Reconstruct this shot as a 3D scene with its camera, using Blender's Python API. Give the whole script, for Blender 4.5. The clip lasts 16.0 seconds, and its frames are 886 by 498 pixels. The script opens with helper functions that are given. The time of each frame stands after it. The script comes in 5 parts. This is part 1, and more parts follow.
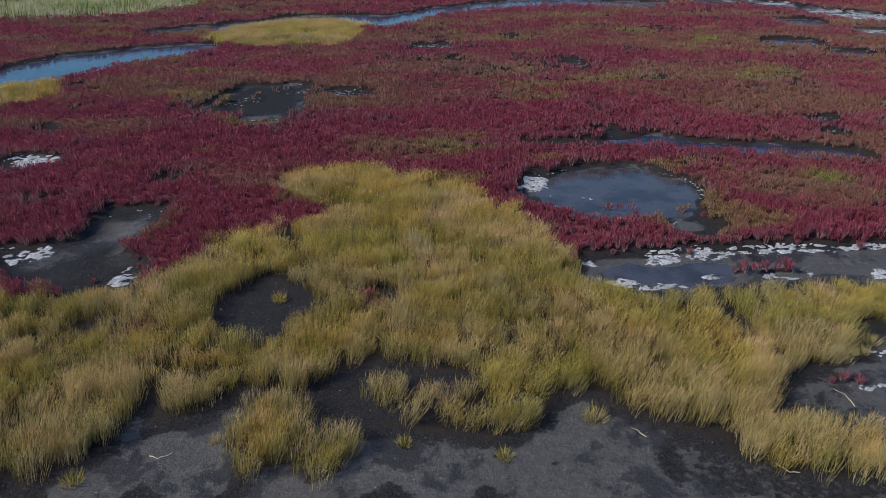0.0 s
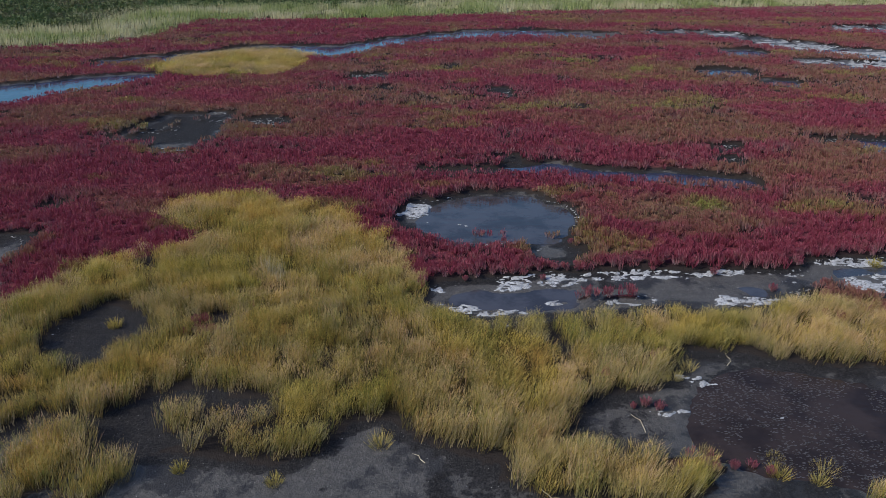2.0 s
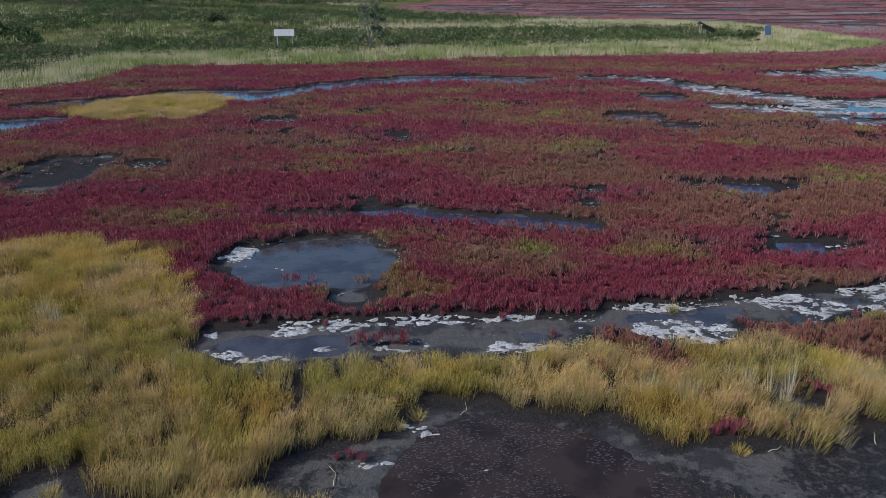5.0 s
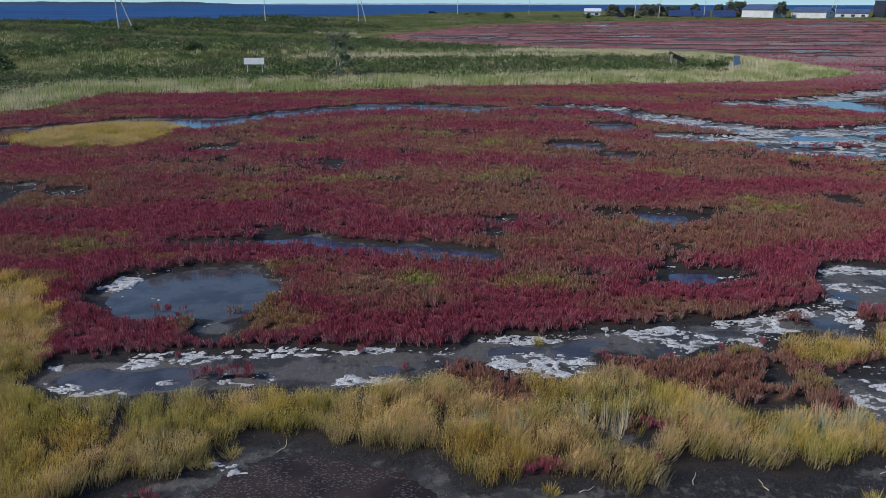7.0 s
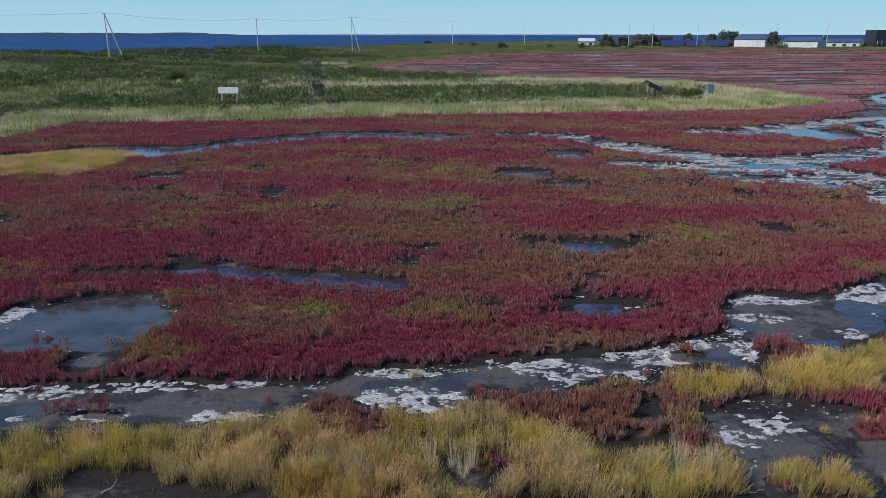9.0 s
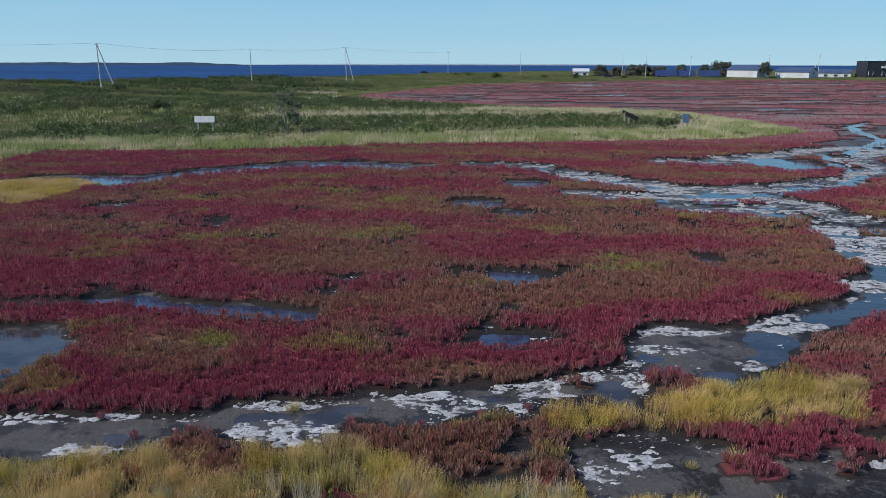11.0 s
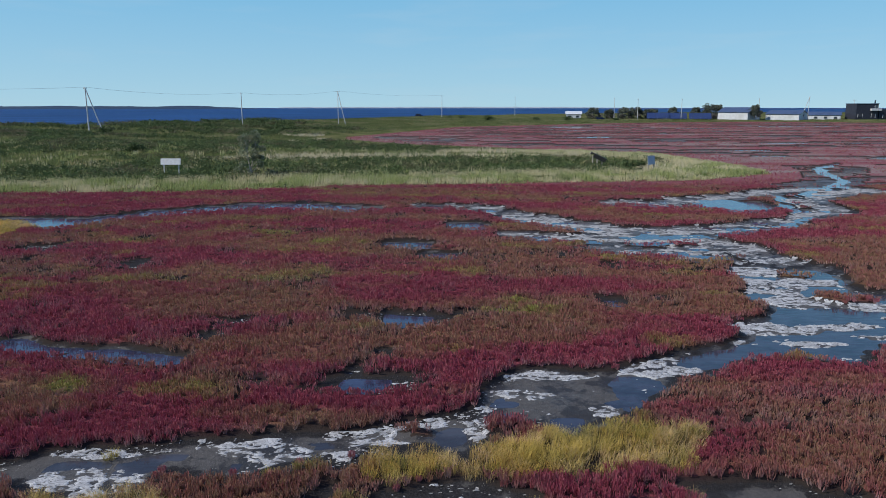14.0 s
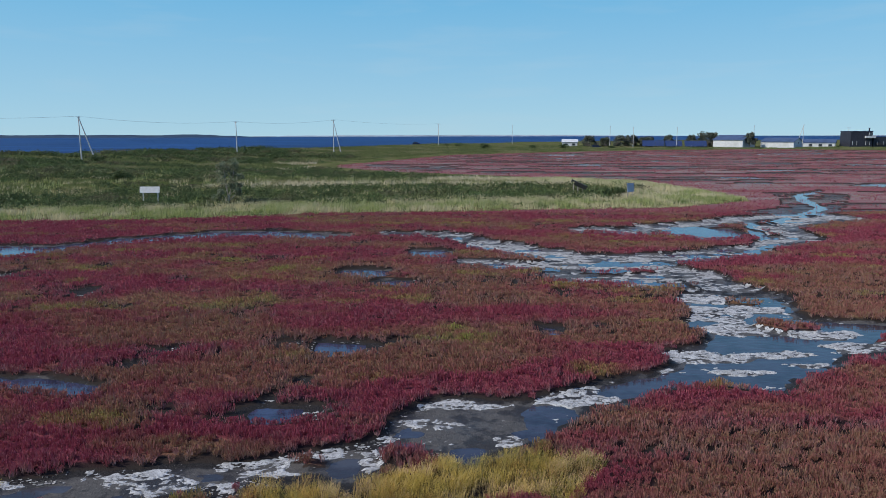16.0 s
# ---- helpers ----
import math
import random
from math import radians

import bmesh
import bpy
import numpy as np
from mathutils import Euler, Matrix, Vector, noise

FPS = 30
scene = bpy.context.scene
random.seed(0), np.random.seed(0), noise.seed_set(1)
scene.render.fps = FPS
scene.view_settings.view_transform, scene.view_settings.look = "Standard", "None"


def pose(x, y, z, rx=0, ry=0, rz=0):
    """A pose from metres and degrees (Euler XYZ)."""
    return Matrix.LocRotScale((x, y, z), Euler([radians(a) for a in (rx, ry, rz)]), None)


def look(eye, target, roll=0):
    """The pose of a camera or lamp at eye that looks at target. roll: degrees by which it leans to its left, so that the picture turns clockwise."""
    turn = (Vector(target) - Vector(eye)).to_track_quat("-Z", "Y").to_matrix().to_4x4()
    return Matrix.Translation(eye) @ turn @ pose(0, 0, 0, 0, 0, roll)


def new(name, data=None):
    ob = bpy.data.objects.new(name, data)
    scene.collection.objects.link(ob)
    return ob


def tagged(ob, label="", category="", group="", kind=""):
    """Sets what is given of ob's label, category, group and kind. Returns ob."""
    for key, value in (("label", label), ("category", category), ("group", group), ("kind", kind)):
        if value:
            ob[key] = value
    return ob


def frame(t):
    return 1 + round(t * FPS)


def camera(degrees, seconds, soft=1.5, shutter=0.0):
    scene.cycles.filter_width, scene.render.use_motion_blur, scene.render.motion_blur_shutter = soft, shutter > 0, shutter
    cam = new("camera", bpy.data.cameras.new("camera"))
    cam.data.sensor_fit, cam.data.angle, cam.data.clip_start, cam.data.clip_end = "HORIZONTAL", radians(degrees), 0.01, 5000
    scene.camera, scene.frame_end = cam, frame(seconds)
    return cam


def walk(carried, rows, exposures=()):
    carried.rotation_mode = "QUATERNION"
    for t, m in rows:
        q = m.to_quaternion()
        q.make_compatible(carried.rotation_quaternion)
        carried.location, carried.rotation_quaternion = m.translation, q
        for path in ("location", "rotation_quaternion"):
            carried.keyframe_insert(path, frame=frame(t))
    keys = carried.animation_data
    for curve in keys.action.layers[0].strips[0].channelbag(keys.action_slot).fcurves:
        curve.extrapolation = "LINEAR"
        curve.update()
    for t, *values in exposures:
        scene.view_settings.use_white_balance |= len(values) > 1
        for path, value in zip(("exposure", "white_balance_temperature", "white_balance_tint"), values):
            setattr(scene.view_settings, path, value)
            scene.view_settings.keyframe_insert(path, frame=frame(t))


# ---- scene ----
cam = camera(64.0, 16.0, soft=0.75)
PATH = [
    (0, (0.085, -0.098, 7.017), (0.078, 1.684, 6.109), -0.1),
    (0.5, (0.895, -0.116, 7.031), (0.885, 1.675, 6.141), -0.2),
    (1, (1.673, -0.125, 7.069), (1.664, 1.674, 6.196), -0.2),
    (1.5, (2.476, -0.169, 7.011), (2.469, 1.639, 6.156), -0.1),
    (2, (3.298, -0.188, 7.022), (3.288, 1.628, 6.185), -0.1),
    (2.5, (4.124, -0.169, 7.031), (4.111, 1.656, 6.212), -0.2),
    (3, (4.903, -0.141, 6.992), (4.891, 1.692, 6.191), -0.1),
    (3.5, (5.701, -0.135, 6.952), (5.689, 1.706, 6.169), -0.1),
    (4, (6.464, -0.09, 6.953), (6.451, 1.759, 6.189), -0.1),
    (6.5, (10.298, 0.294, 6.929), (10.287, 2.178, 6.257), 0.0),
    (7, (11.018, 0.346, 6.948), (11.007, 2.236, 6.293), 0.1),
    (7.5, (11.707, 0.436, 6.942), (11.696, 2.333, 6.307), 0.1),
    (8, (12.375, 0.542, 6.923), (12.364, 2.445, 6.306), 0.0),
    (8.5, (13.027, 0.649, 6.898), (13.014, 2.557, 6.3), 0.1),
    (9, (13.694, 0.724, 6.89), (13.68, 2.637, 6.309), 0.0),
    (11.5, (16.825, 0.936, 6.922), (16.81, 2.876, 6.435), 0.1),
    (12, (17.43, 0.997, 6.931), (17.415, 2.941, 6.462), 0.0),
    (12.5, (18.061, 0.987, 6.938), (18.044, 2.936, 6.488), 0.0),
    (13, (18.667, 1.002, 6.944), (18.65, 2.954, 6.511), 0.1),
    (13.5, (19.272, 1.053, 6.923), (19.253, 3.01, 6.512), 0.0),
    (14, (19.87, 1.104, 6.91), (19.851, 3.065, 6.517), 0.0),
    (14.5, (20.454, 1.141, 6.919), (20.435, 3.106, 6.545), 0.0),
    (15, (21.031, 1.234, 6.929), (21.01, 3.202, 6.574), -0.0),
    (15.5, (21.619, 1.276, 6.909), (21.597, 3.248, 6.572), -0.1),
    (16, (22.174, 1.206, 6.903), (22.151, 3.18, 6.586), -0.1),
]
walk(cam, [(t, look(eye, target, roll)) for t, eye, target, roll in PATH])

# ---- light ----
SUN_AZ, SUN_EL = 250.0, 40.0      # compass degrees from +y towards +x
world = bpy.data.worlds.new("sky")
scene.world = world
world.use_nodes = True
wn = world.node_tree.nodes
sky = wn.new("ShaderNodeTexSky")
sky.sky_type, sky.sun_disc = "NISHITA", False
sky.sun_elevation, sky.sun_rotation = radians(SUN_EL), radians(SUN_AZ)
sky.air_density, sky.dust_density, sky.ozone_density = 0.8, 0.0, 3.0
wn["Background"].inputs["Strength"].default_value = 0.088
links = world.node_tree.links


def sky_mix(kind, fac, a, b):
    n = wn.new("ShaderNodeMix")
    n.data_type, n.blend_type = "RGBA", kind
    for i, v in ((0, fac), (6, a), (7, b)):
        if isinstance(v, (float, tuple)):
            n.inputs[i].default_value = v
        else:
            links.new(v, n.inputs[i])
    return n.outputs[2]


# a thin even haze over the clear sky, paler towards the horizon, with faint high cloud
way = wn.new("ShaderNodeTexCoord").outputs["Generated"]
split = wn.new("ShaderNodeSeparateXYZ")
links.new(way, split.inputs[0])
rise = wn.new("ShaderNodeMapRange")
rise.inputs[1].default_value, rise.inputs[2].default_value = 0.0, 0.18
high = wn.new("ShaderNodeMapRange")
high.inputs[1].default_value, high.inputs[2].default_value = 0.17, 0.48
links.new(split.outputs[2], high.inputs[0])
links.new(split.outputs[2], rise.inputs[0])
haze = sky_mix("MIX", rise.outputs[0], (4.5, 7.2, 8.9, 1), (2.0, 5.6, 8.8, 1))
haze = sky_mix("MIX", high.outputs[0], haze, (1.5, 2.9, 7.2, 1))
flat = wn.new("ShaderNodeMapping")
flat.inputs["Scale"].default_value = (1.6, 1.6, 12.0)
links.new(way, flat.inputs["Vector"])
wisps = wn.new("ShaderNodeTexNoise")
wisps.inputs["Scale"].default_value, wisps.inputs["Detail"].default_value = 3.0, 7.0
links.new(flat.outputs[0], wisps.inputs["Vector"])
veil = wn.new("ShaderNodeMapRange")
for i, v in enumerate((0.54, 0.75, 0.0, 0.15)):
    veil.inputs[i + 1].default_value = v
links.new(wisps.outputs["Fac"], veil.inputs[0])
clear = sky_mix("MULTIPLY", 1.0, sky.outputs[0], (0.74, 0.97, 1.12, 1))
whole = sky_mix("MIX", veil.outputs[0], sky_mix("MIX", 0.88, clear, haze), (6.0, 7.2, 8.0, 1))
links.new(whole, wn["Background"].inputs["Color"])
sun = new("sun", bpy.data.lights.new("sun", "SUN"))
sun.data.energy, sun.data.angle, sun.data.color = 4.8, radians(0.6), (1.0, 0.96, 0.90)
az, el = radians(SUN_AZ), radians(SUN_EL)
sun.matrix_world = look((math.sin(az) * math.cos(el) * 50, math.cos(az) * math.cos(el) * 50, math.sin(el) * 50), (0, 0, 0))


# ---- materials ----
class Nodes:
    """A node material, built up line by line."""

    def __init__(self, name):
        self.m = bpy.data.materials.new(name)
        self.m.use_nodes = True
        self.t = self.m.node_tree
        self.b = self.t.nodes["Principled BSDF"]
        self.out = self.t.nodes["Material Output"]

    def node(self, kind, **values):
        n = self.t.nodes.new(kind)
        for k, v in values.items():
            n.inputs[k.replace("_", " ")].default_value = v
        return n

    def link(self, a, b):
        self.t.links.new(a, b)

    def coords(self):
        return self.t.nodes.new("ShaderNodeTexCoord").outputs["Object"]

    def noise(self, scale, detail=4.0, rough=0.55, stretch=None):
        n = self.node("ShaderNodeTexNoise", Scale=scale, Detail=detail, Roughness=rough)
        src = self.coords()
        if stretch:
            mp = self.node("ShaderNodeMapping")
            mp.inputs["Scale"].default_value = stretch
            self.link(src, mp.inputs["Vector"])
            src = mp.outputs[0]
        self.link(src, n.inputs["Vector"])
        return n.outputs["Fac"]

    def step(self, value, lo, hi, a=0.0, b=1.0):
        n = self.node("ShaderNodeMapRange")
        n.interpolation_type = "SMOOTHSTEP"
        self.link(value, n.inputs[0])
        for i, v in enumerate((lo, hi, a, b)):
            n.inputs[i + 1].default_value = v
        return n.outputs[0]

    def math(self, op, a, b):
        n = self.t.nodes.new("ShaderNodeMath")
        n.operation = op
        for i, v in enumerate((a, b)):
            if isinstance(v, (int, float)):
                n.inputs[i].default_value = v
            else:
                self.link(v, n.inputs[i])
        return n.outputs[0]

    def attr(self, name):
        n = self.t.nodes.new("ShaderNodeAttribute")
        n.attribute_name = name
        return n.outputs["Fac"]

    def mix(self, fac, a, b):
        n = self.t.nodes.new("ShaderNodeMix")
        n.data_type = "RGBA"
        for i, v in ((0, fac), (6, a), (7, b)):
            if isinstance(v, (int, float)):
                n.inputs[i].default_value = v
            elif isinstance(v, tuple):
                n.inputs[i].default_value = (*v, 1)
            else:
                self.link(v, n.inputs[i])
        return n.outputs[2]

    def bump(self, height, strength, distance):
        n = self.node("ShaderNodeBump", Strength=strength, Distance=distance)
        self.link(height, n.inputs["Height"])
        self.link(n.outputs[0], self.b.inputs["Normal"])

    def base(self, colour, rough=0.8, metal=0.0, spec=0.5):
        if isinstance(colour, tuple):
            self.b.inputs["Base Color"].default_value = (*colour, 1)
        else:
            self.link(colour, self.b.inputs["Base Color"])
        if isinstance(rough, (int, float)):
            self.b.inputs["Roughness"].default_value = rough
        else:
            self.link(rough, self.b.inputs["Roughness"])
        self.b.inputs["Metallic"].default_value = metal
        self.b.inputs["Specular IOR Level"].default_value = spec
        return self


def surface(name, a, b, scale=6.0, rough=0.7, metal=0.0, relief=0.02, wear=None, spec=0.4):
    """Paint, wood, metal or plaster: two tones of grain, large stains and a fine relief."""
    k = Nodes(name)
    col = k.mix(k.step(k.noise(scale, 6), 0.35, 0.65), a, b)
    col = k.mix(k.step(k.noise(scale * 0.17, 3), 0.5, 0.75, 0.0, 0.6), col, wear or tuple(v * 0.6 for v in a))
    k.base(col, rough, metal, spec)
    k.bump(k.noise(scale * 4, 5), 0.4, relief)
    return k.m


def leaf(name, tones, patches, scale, through_light=0.25, tip=None):
    """Foliage: each leaf takes its own tone, and whole patches lean to other tones."""
    k = Nodes(name)
    rnd = k.t.nodes.new("ShaderNodeNewGeometry").outputs["Random Per Island"]
    col = k.mix(k.step(rnd, 0.0, 0.6), tones[0], tones[1])
    col = k.mix(k.step(rnd, 0.55, 1.0), col, tones[2])
    for i, (tone, lo, hi, most) in enumerate(patches):
        f = k.step(k.noise(scale * (1.0 + 0.7 * i), 5, 0.6), lo, hi, 0.0, most)
        f = k.math("MULTIPLY", f, k.step(k.math("FRACT", k.math("MULTIPLY", rnd, 7.31 + i), 0.0), 0.0, 0.5, 0.55, 1.0))
        col = k.mix(f, col, tone)
    if tip:
        col = k.mix(k.math("MULTIPLY", k.step(k.attr("up"), 0.5, 1.0), k.step(k.noise(1.7, 4), 0.38, 0.62, 0.1, 0.9)), col, tip)
    k.base(col, 0.75, 0.0, 0.2)
    tr = k.t.nodes.new("ShaderNodeBsdfTranslucent")
    k.link(col, tr.inputs["Color"])
    ms = k.t.nodes.new("ShaderNodeMixShader")
    ms.inputs[0].default_value = through_light
    k.link(k.b.outputs[0], ms.inputs[1])
    k.link(tr.outputs[0], ms.inputs[2])
    k.link(ms.outputs[0], k.out.inputs["Surface"])
    return k.m


def tuft(name, tones, layers, shaded_foot, dead, tip=None, through_light=0.3):
    """Marsh plants: each shoot takes its own tone; layers are (field, colour) pairs that the planting sets."""
    k = Nodes(name)
    rnd = k.t.nodes.new("ShaderNodeNewGeometry").outputs["Random Per Island"]
    col = k.mix(k.step(rnd, 0.0, 0.6), tones[0], tones[1])
    col = k.mix(k.step(rnd, 0.55, 1.0), col, tones[2])
    col = k.mix(k.step(k.noise(0.8, 5, 0.65), 0.40, 0.66, 0.0, 0.45), col, tones[1])
    jitter = k.step(k.math("FRACT", k.math("MULTIPLY", rnd, 7.31), 0.0), 0.0, 1.0, 0.55, 1.0)
    for field, tone in layers:
        col = k.mix(k.math("MULTIPLY", k.attr(field), jitter), col, tone)
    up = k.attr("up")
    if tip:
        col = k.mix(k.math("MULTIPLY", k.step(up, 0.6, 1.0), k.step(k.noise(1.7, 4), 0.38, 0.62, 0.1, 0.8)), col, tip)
    # darker towards the foot: the shade inside the stand is put into the colour
    col = k.mix(k.step(up, 0.0, 0.65, 0.8, 0.0), col, shaded_foot)
    col = k.mix(k.math("MULTIPLY", k.attr("dead"), k.step(up, 0.25, 0.95, 1.0, 0.1)), col, dead)
    k.base(col, 0.75, 0.0, 0.2)
    tr = k.t.nodes.new("ShaderNodeBsdfTranslucent")
    k.link(col, tr.inputs["Color"])
    ms = k.t.nodes.new("ShaderNodeMixShader")
    ms.inputs[0].default_value = through_light
    k.link(k.b.outputs[0], ms.inputs[1])
    k.link(tr.outputs[0], ms.inputs[2])
    k.link(ms.outputs[0], k.out.inputs["Surface"])
    return k.m


def ground_material():
    k = Nodes("marsh_ground")
    mud, yel, grn, dark, dry = (k.attr(n) for n in ("mud", "yel", "grn", "dark", "dry"))
    fine, mid, big = k.noise(9, 8, 0.65), k.noise(1.3, 5), k.noise(0.16, 5)
    red = k.mix(k.step(mid, 0.35, 0.68), (0.125, 0.034, 0.042), (0.165, 0.046, 0.056))
    red = k.mix(k.math("MULTIPLY", k.attr("olive"), 0.7), red, (0.15, 0.115, 0.05))
    red = k.mix(k.math("MULTIPLY", k.attr("lime"), 0.7), red, (0.10, 0.13, 0.025))
    red = k.mix(k.step(k.noise(22, 4, 0.7), 0.50, 0.64, 0.0, 0.7), red, (0.055, 0.018, 0.020))
    # distant flats: streaks of red and grey silt, with haze mixed into the colour
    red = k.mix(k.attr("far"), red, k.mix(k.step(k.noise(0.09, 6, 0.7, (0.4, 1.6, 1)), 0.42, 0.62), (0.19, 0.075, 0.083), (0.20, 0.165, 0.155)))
    gold = k.mix(k.step(mid, 0.35, 0.65), (0.05, 0.038, 0.018), (0.03, 0.025, 0.014))
    green = k.mix(k.step(big, 0.38, 0.62), (0.055, 0.072, 0.024), (0.13, 0.12, 0.055))
    green = k.mix(k.step(mid, 0.5, 0.7, 0.0, 0.7), green, (0.04, 0.06, 0.02))
    soil = k.mix(yel, red, gold)
    soil = k.mix(grn, soil, green)
    # the dark field blackens soil and silt: black mud, plus painted shade in slits and rims
    soil = k.mix(k.step(dark, 0.1, 0.7, 0.0, 0.92), soil, (0.020, 0.017, 0.016))
    soil = k.mix(k.step(mud, 0.0, 0.25, 0.0, 0.9), soil, (0.030, 0.025, 0.022))
    # grey silt, with black wet stains of their own shape
    grit = k.noise(38, 6, 0.7)
    silt = k.mix(k.step(fine, 0.35, 0.7), (0.068, 0.063, 0.057), (0.102, 0.094, 0.084))
    silt = k.mix(k.step(grit, 0.42, 0.62, 0.0, 0.55), silt, (0.035, 0.035, 0.036))
    silt = k.mix(k.step(k.noise(0.9, 10, 0.72), 0.50, 0.56, 0.0, 0.8), silt, (0.020, 0.020, 0.022))
    mud_and_shade = k.mix(k.step(grit, 0.4, 0.65), (0.012, 0.0115, 0.012), (0.040, 0.037, 0.035))
    silt = k.mix(k.step(k.math("ADD", dark, k.math("MULTIPLY", k.math("SUBTRACT", fine, 0.5), 1.6)), 0.42, 0.60), silt, mud_and_shade)
    silt = k.mix(k.step(k.noise(30, 2, 0.5), 0.72, 0.74), silt, (0.30, 0.29, 0.27))
    silt = k.mix(dry, silt, (0.19, 0.17, 0.15))
    edge = k.step(k.math("ADD", mud, k.math("MULTIPLY", k.math("SUBTRACT", fine, 0.5), 0.8)), 0.35, 0.6)
    col = k.mix(edge, soil, silt)
    wet = k.step(k.noise(0.7, 6, 0.6), 0.42, 0.62, 0.68, 0.42)
    wet = k.math("MAXIMUM", wet, k.math("MULTIPLY", dark, 0.75))
    rough = k.math("ADD", k.math("MULTIPLY", edge, k.math("SUBTRACT", wet, 0.9)), 0.9)
    k.base(col, rough, 0.0, 0.25)
    k.link(k.math("MULTIPLY", edge, k.step(dark, 0.2, 0.9, 0.17, 0.05)), k.b.inputs["Specular IOR Level"])
    k.bump(k.math("ADD", k.math("ADD", fine, k.math("MULTIPLY", grit, 0.5)), k.math("MULTIPLY", mid, 1.5)), 0.8, 0.035)
    return k.m


def salt_material():
    """Dry white crust with grey dirt and pinholes."""
    k = Nodes("salt_crust")
    col = k.mix(k.step(k.noise(5, 7, 0.7), 0.35, 0.65), (0.24, 0.24, 0.235), (0.44, 0.44, 0.43))
    col = k.mix(k.step(k.noise(24, 5, 0.7), 0.53, 0.60, 0.0, 0.85), col, (0.075, 0.072, 0.068))
    col = k.mix(k.step(k.noise(0.6, 3), 0.5, 0.7, 0.0, 0.4), col, (0.20, 0.195, 0.18))
    k.base(col, 0.88, 0.0, 0.3)
    k.bump(k.noise(40, 5), 0.5, 0.02)
    return k.m


def water_material(name, tint, ripple, rough):
    k = Nodes(name)
    k.base(k.mix(k.step(k.noise(1.1, 6, 0.65), 0.42, 0.62), tint, tuple(v * 0.55 for v in tint)), rough, 0.0, 0.5)
    k.b.inputs["IOR"].default_value = 1.33
    k.bump(k.noise(ripple, 3, 0.5, (1, 2.2, 1)), 0.28, 0.03)
    return k.m


def sea_material():
    k = Nodes("sea_water")
    col = k.mix(k.step(k.noise(0.02, 5, 0.6, (0.35, 1, 1)), 0.35, 0.65), (0.003, 0.021, 0.075), (0.010, 0.052, 0.160))
    k.base(col, 0.6, 0.0, 0.12)
    k.bump(k.noise(0.5, 6, 0.7, (0.5, 1, 1)), 0.5, 0.6)
    return k.m


M_GROUND = ground_material()
M_WATER = water_material("pool_water", (0.034, 0.041, 0.075), 3.0, 0.03)
M_POND = water_material("silty_pond_water", (0.05, 0.05, 0.055), 2.0, 0.10)
M_CHANNEL = water_material("channel_water", (0.036, 0.040, 0.056), 2.5, 0.07)
M_BROWN = water_material("brown_pond_water", (0.034, 0.024, 0.020), 4.0, 0.22)
M_BROWN.node_tree.nodes["Principled BSDF"].inputs["Specular IOR Level"].default_value = 0.22
M_SEA = sea_material()
M_SALT = salt_material()
M_CRUST = surface("grey_dried_crust", (0.20, 0.197, 0.185), (0.34, 0.332, 0.315), 5, 0.9, 0, 0.02, (0.19, 0.18, 0.17))
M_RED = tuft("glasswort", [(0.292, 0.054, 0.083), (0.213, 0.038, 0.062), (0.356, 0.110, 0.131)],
             [("olive", (0.245, 0.185, 0.088)), ("lime", (0.28, 0.35, 0.06))], shaded_foot=(0.150, 0.044, 0.050), dead=(0.36, 0.26, 0.235))
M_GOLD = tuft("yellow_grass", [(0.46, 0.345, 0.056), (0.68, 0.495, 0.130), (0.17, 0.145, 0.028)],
              [("rust", (0.42, 0.205, 0.070)), ("tan", (0.72, 0.485, 0.33)), ("grn", (0.125, 0.170, 0.030))], shaded_foot=(0.15, 0.125, 0.040), tip=(0.62, 0.46, 0.20),
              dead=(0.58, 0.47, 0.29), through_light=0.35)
M_TEAL = leaf("glaucous_reed", [(0.24, 0.33, 0.25), (0.30, 0.38, 0.28), (0.20, 0.27, 0.18)], [], 0.4, 0.3)
M_REED = leaf("reed_blades", [(0.24, 0.29, 0.09), (0.38, 0.40, 0.16), (0.13, 0.175, 0.05)],
              [((0.58, 0.50, 0.31), 0.46, 0.56, 0.9), ((0.10, 0.15, 0.04), 0.56, 0.66, 0.8)], 0.14, 0.35, tip=(0.54, 0.49, 0.32))
M_ROUGH = leaf("rough_green_grass", [(0.12, 0.145, 0.05), (0.175, 0.19, 0.075), (0.08, 0.10, 0.035)],
               [((0.26, 0.23, 0.12), 0.50, 0.62, 0.85), ((0.06, 0.09, 0.025), 0.54, 0.66, 0.8)], 0.05, 0.3)
M_SHRUB = leaf("shrub_leaves", [(0.058, 0.085, 0.030), (0.085, 0.115, 0.042), (0.042, 0.062, 0.023)],
               [((0.14, 0.115, 0.07), 0.50, 0.62, 0.8), ((0.10, 0.15, 0.045), 0.52, 0.66, 0.7)], 0.11, 0.2)
M_STRAW = leaf("dry_straw", [(0.52, 0.44, 0.28), (0.60, 0.52, 0.36), (0.42, 0.35, 0.21)], [], 0.3, 0.3)


# ---- plan of the marsh ----
TAB = np.random.RandomState(7).rand(256, 256)


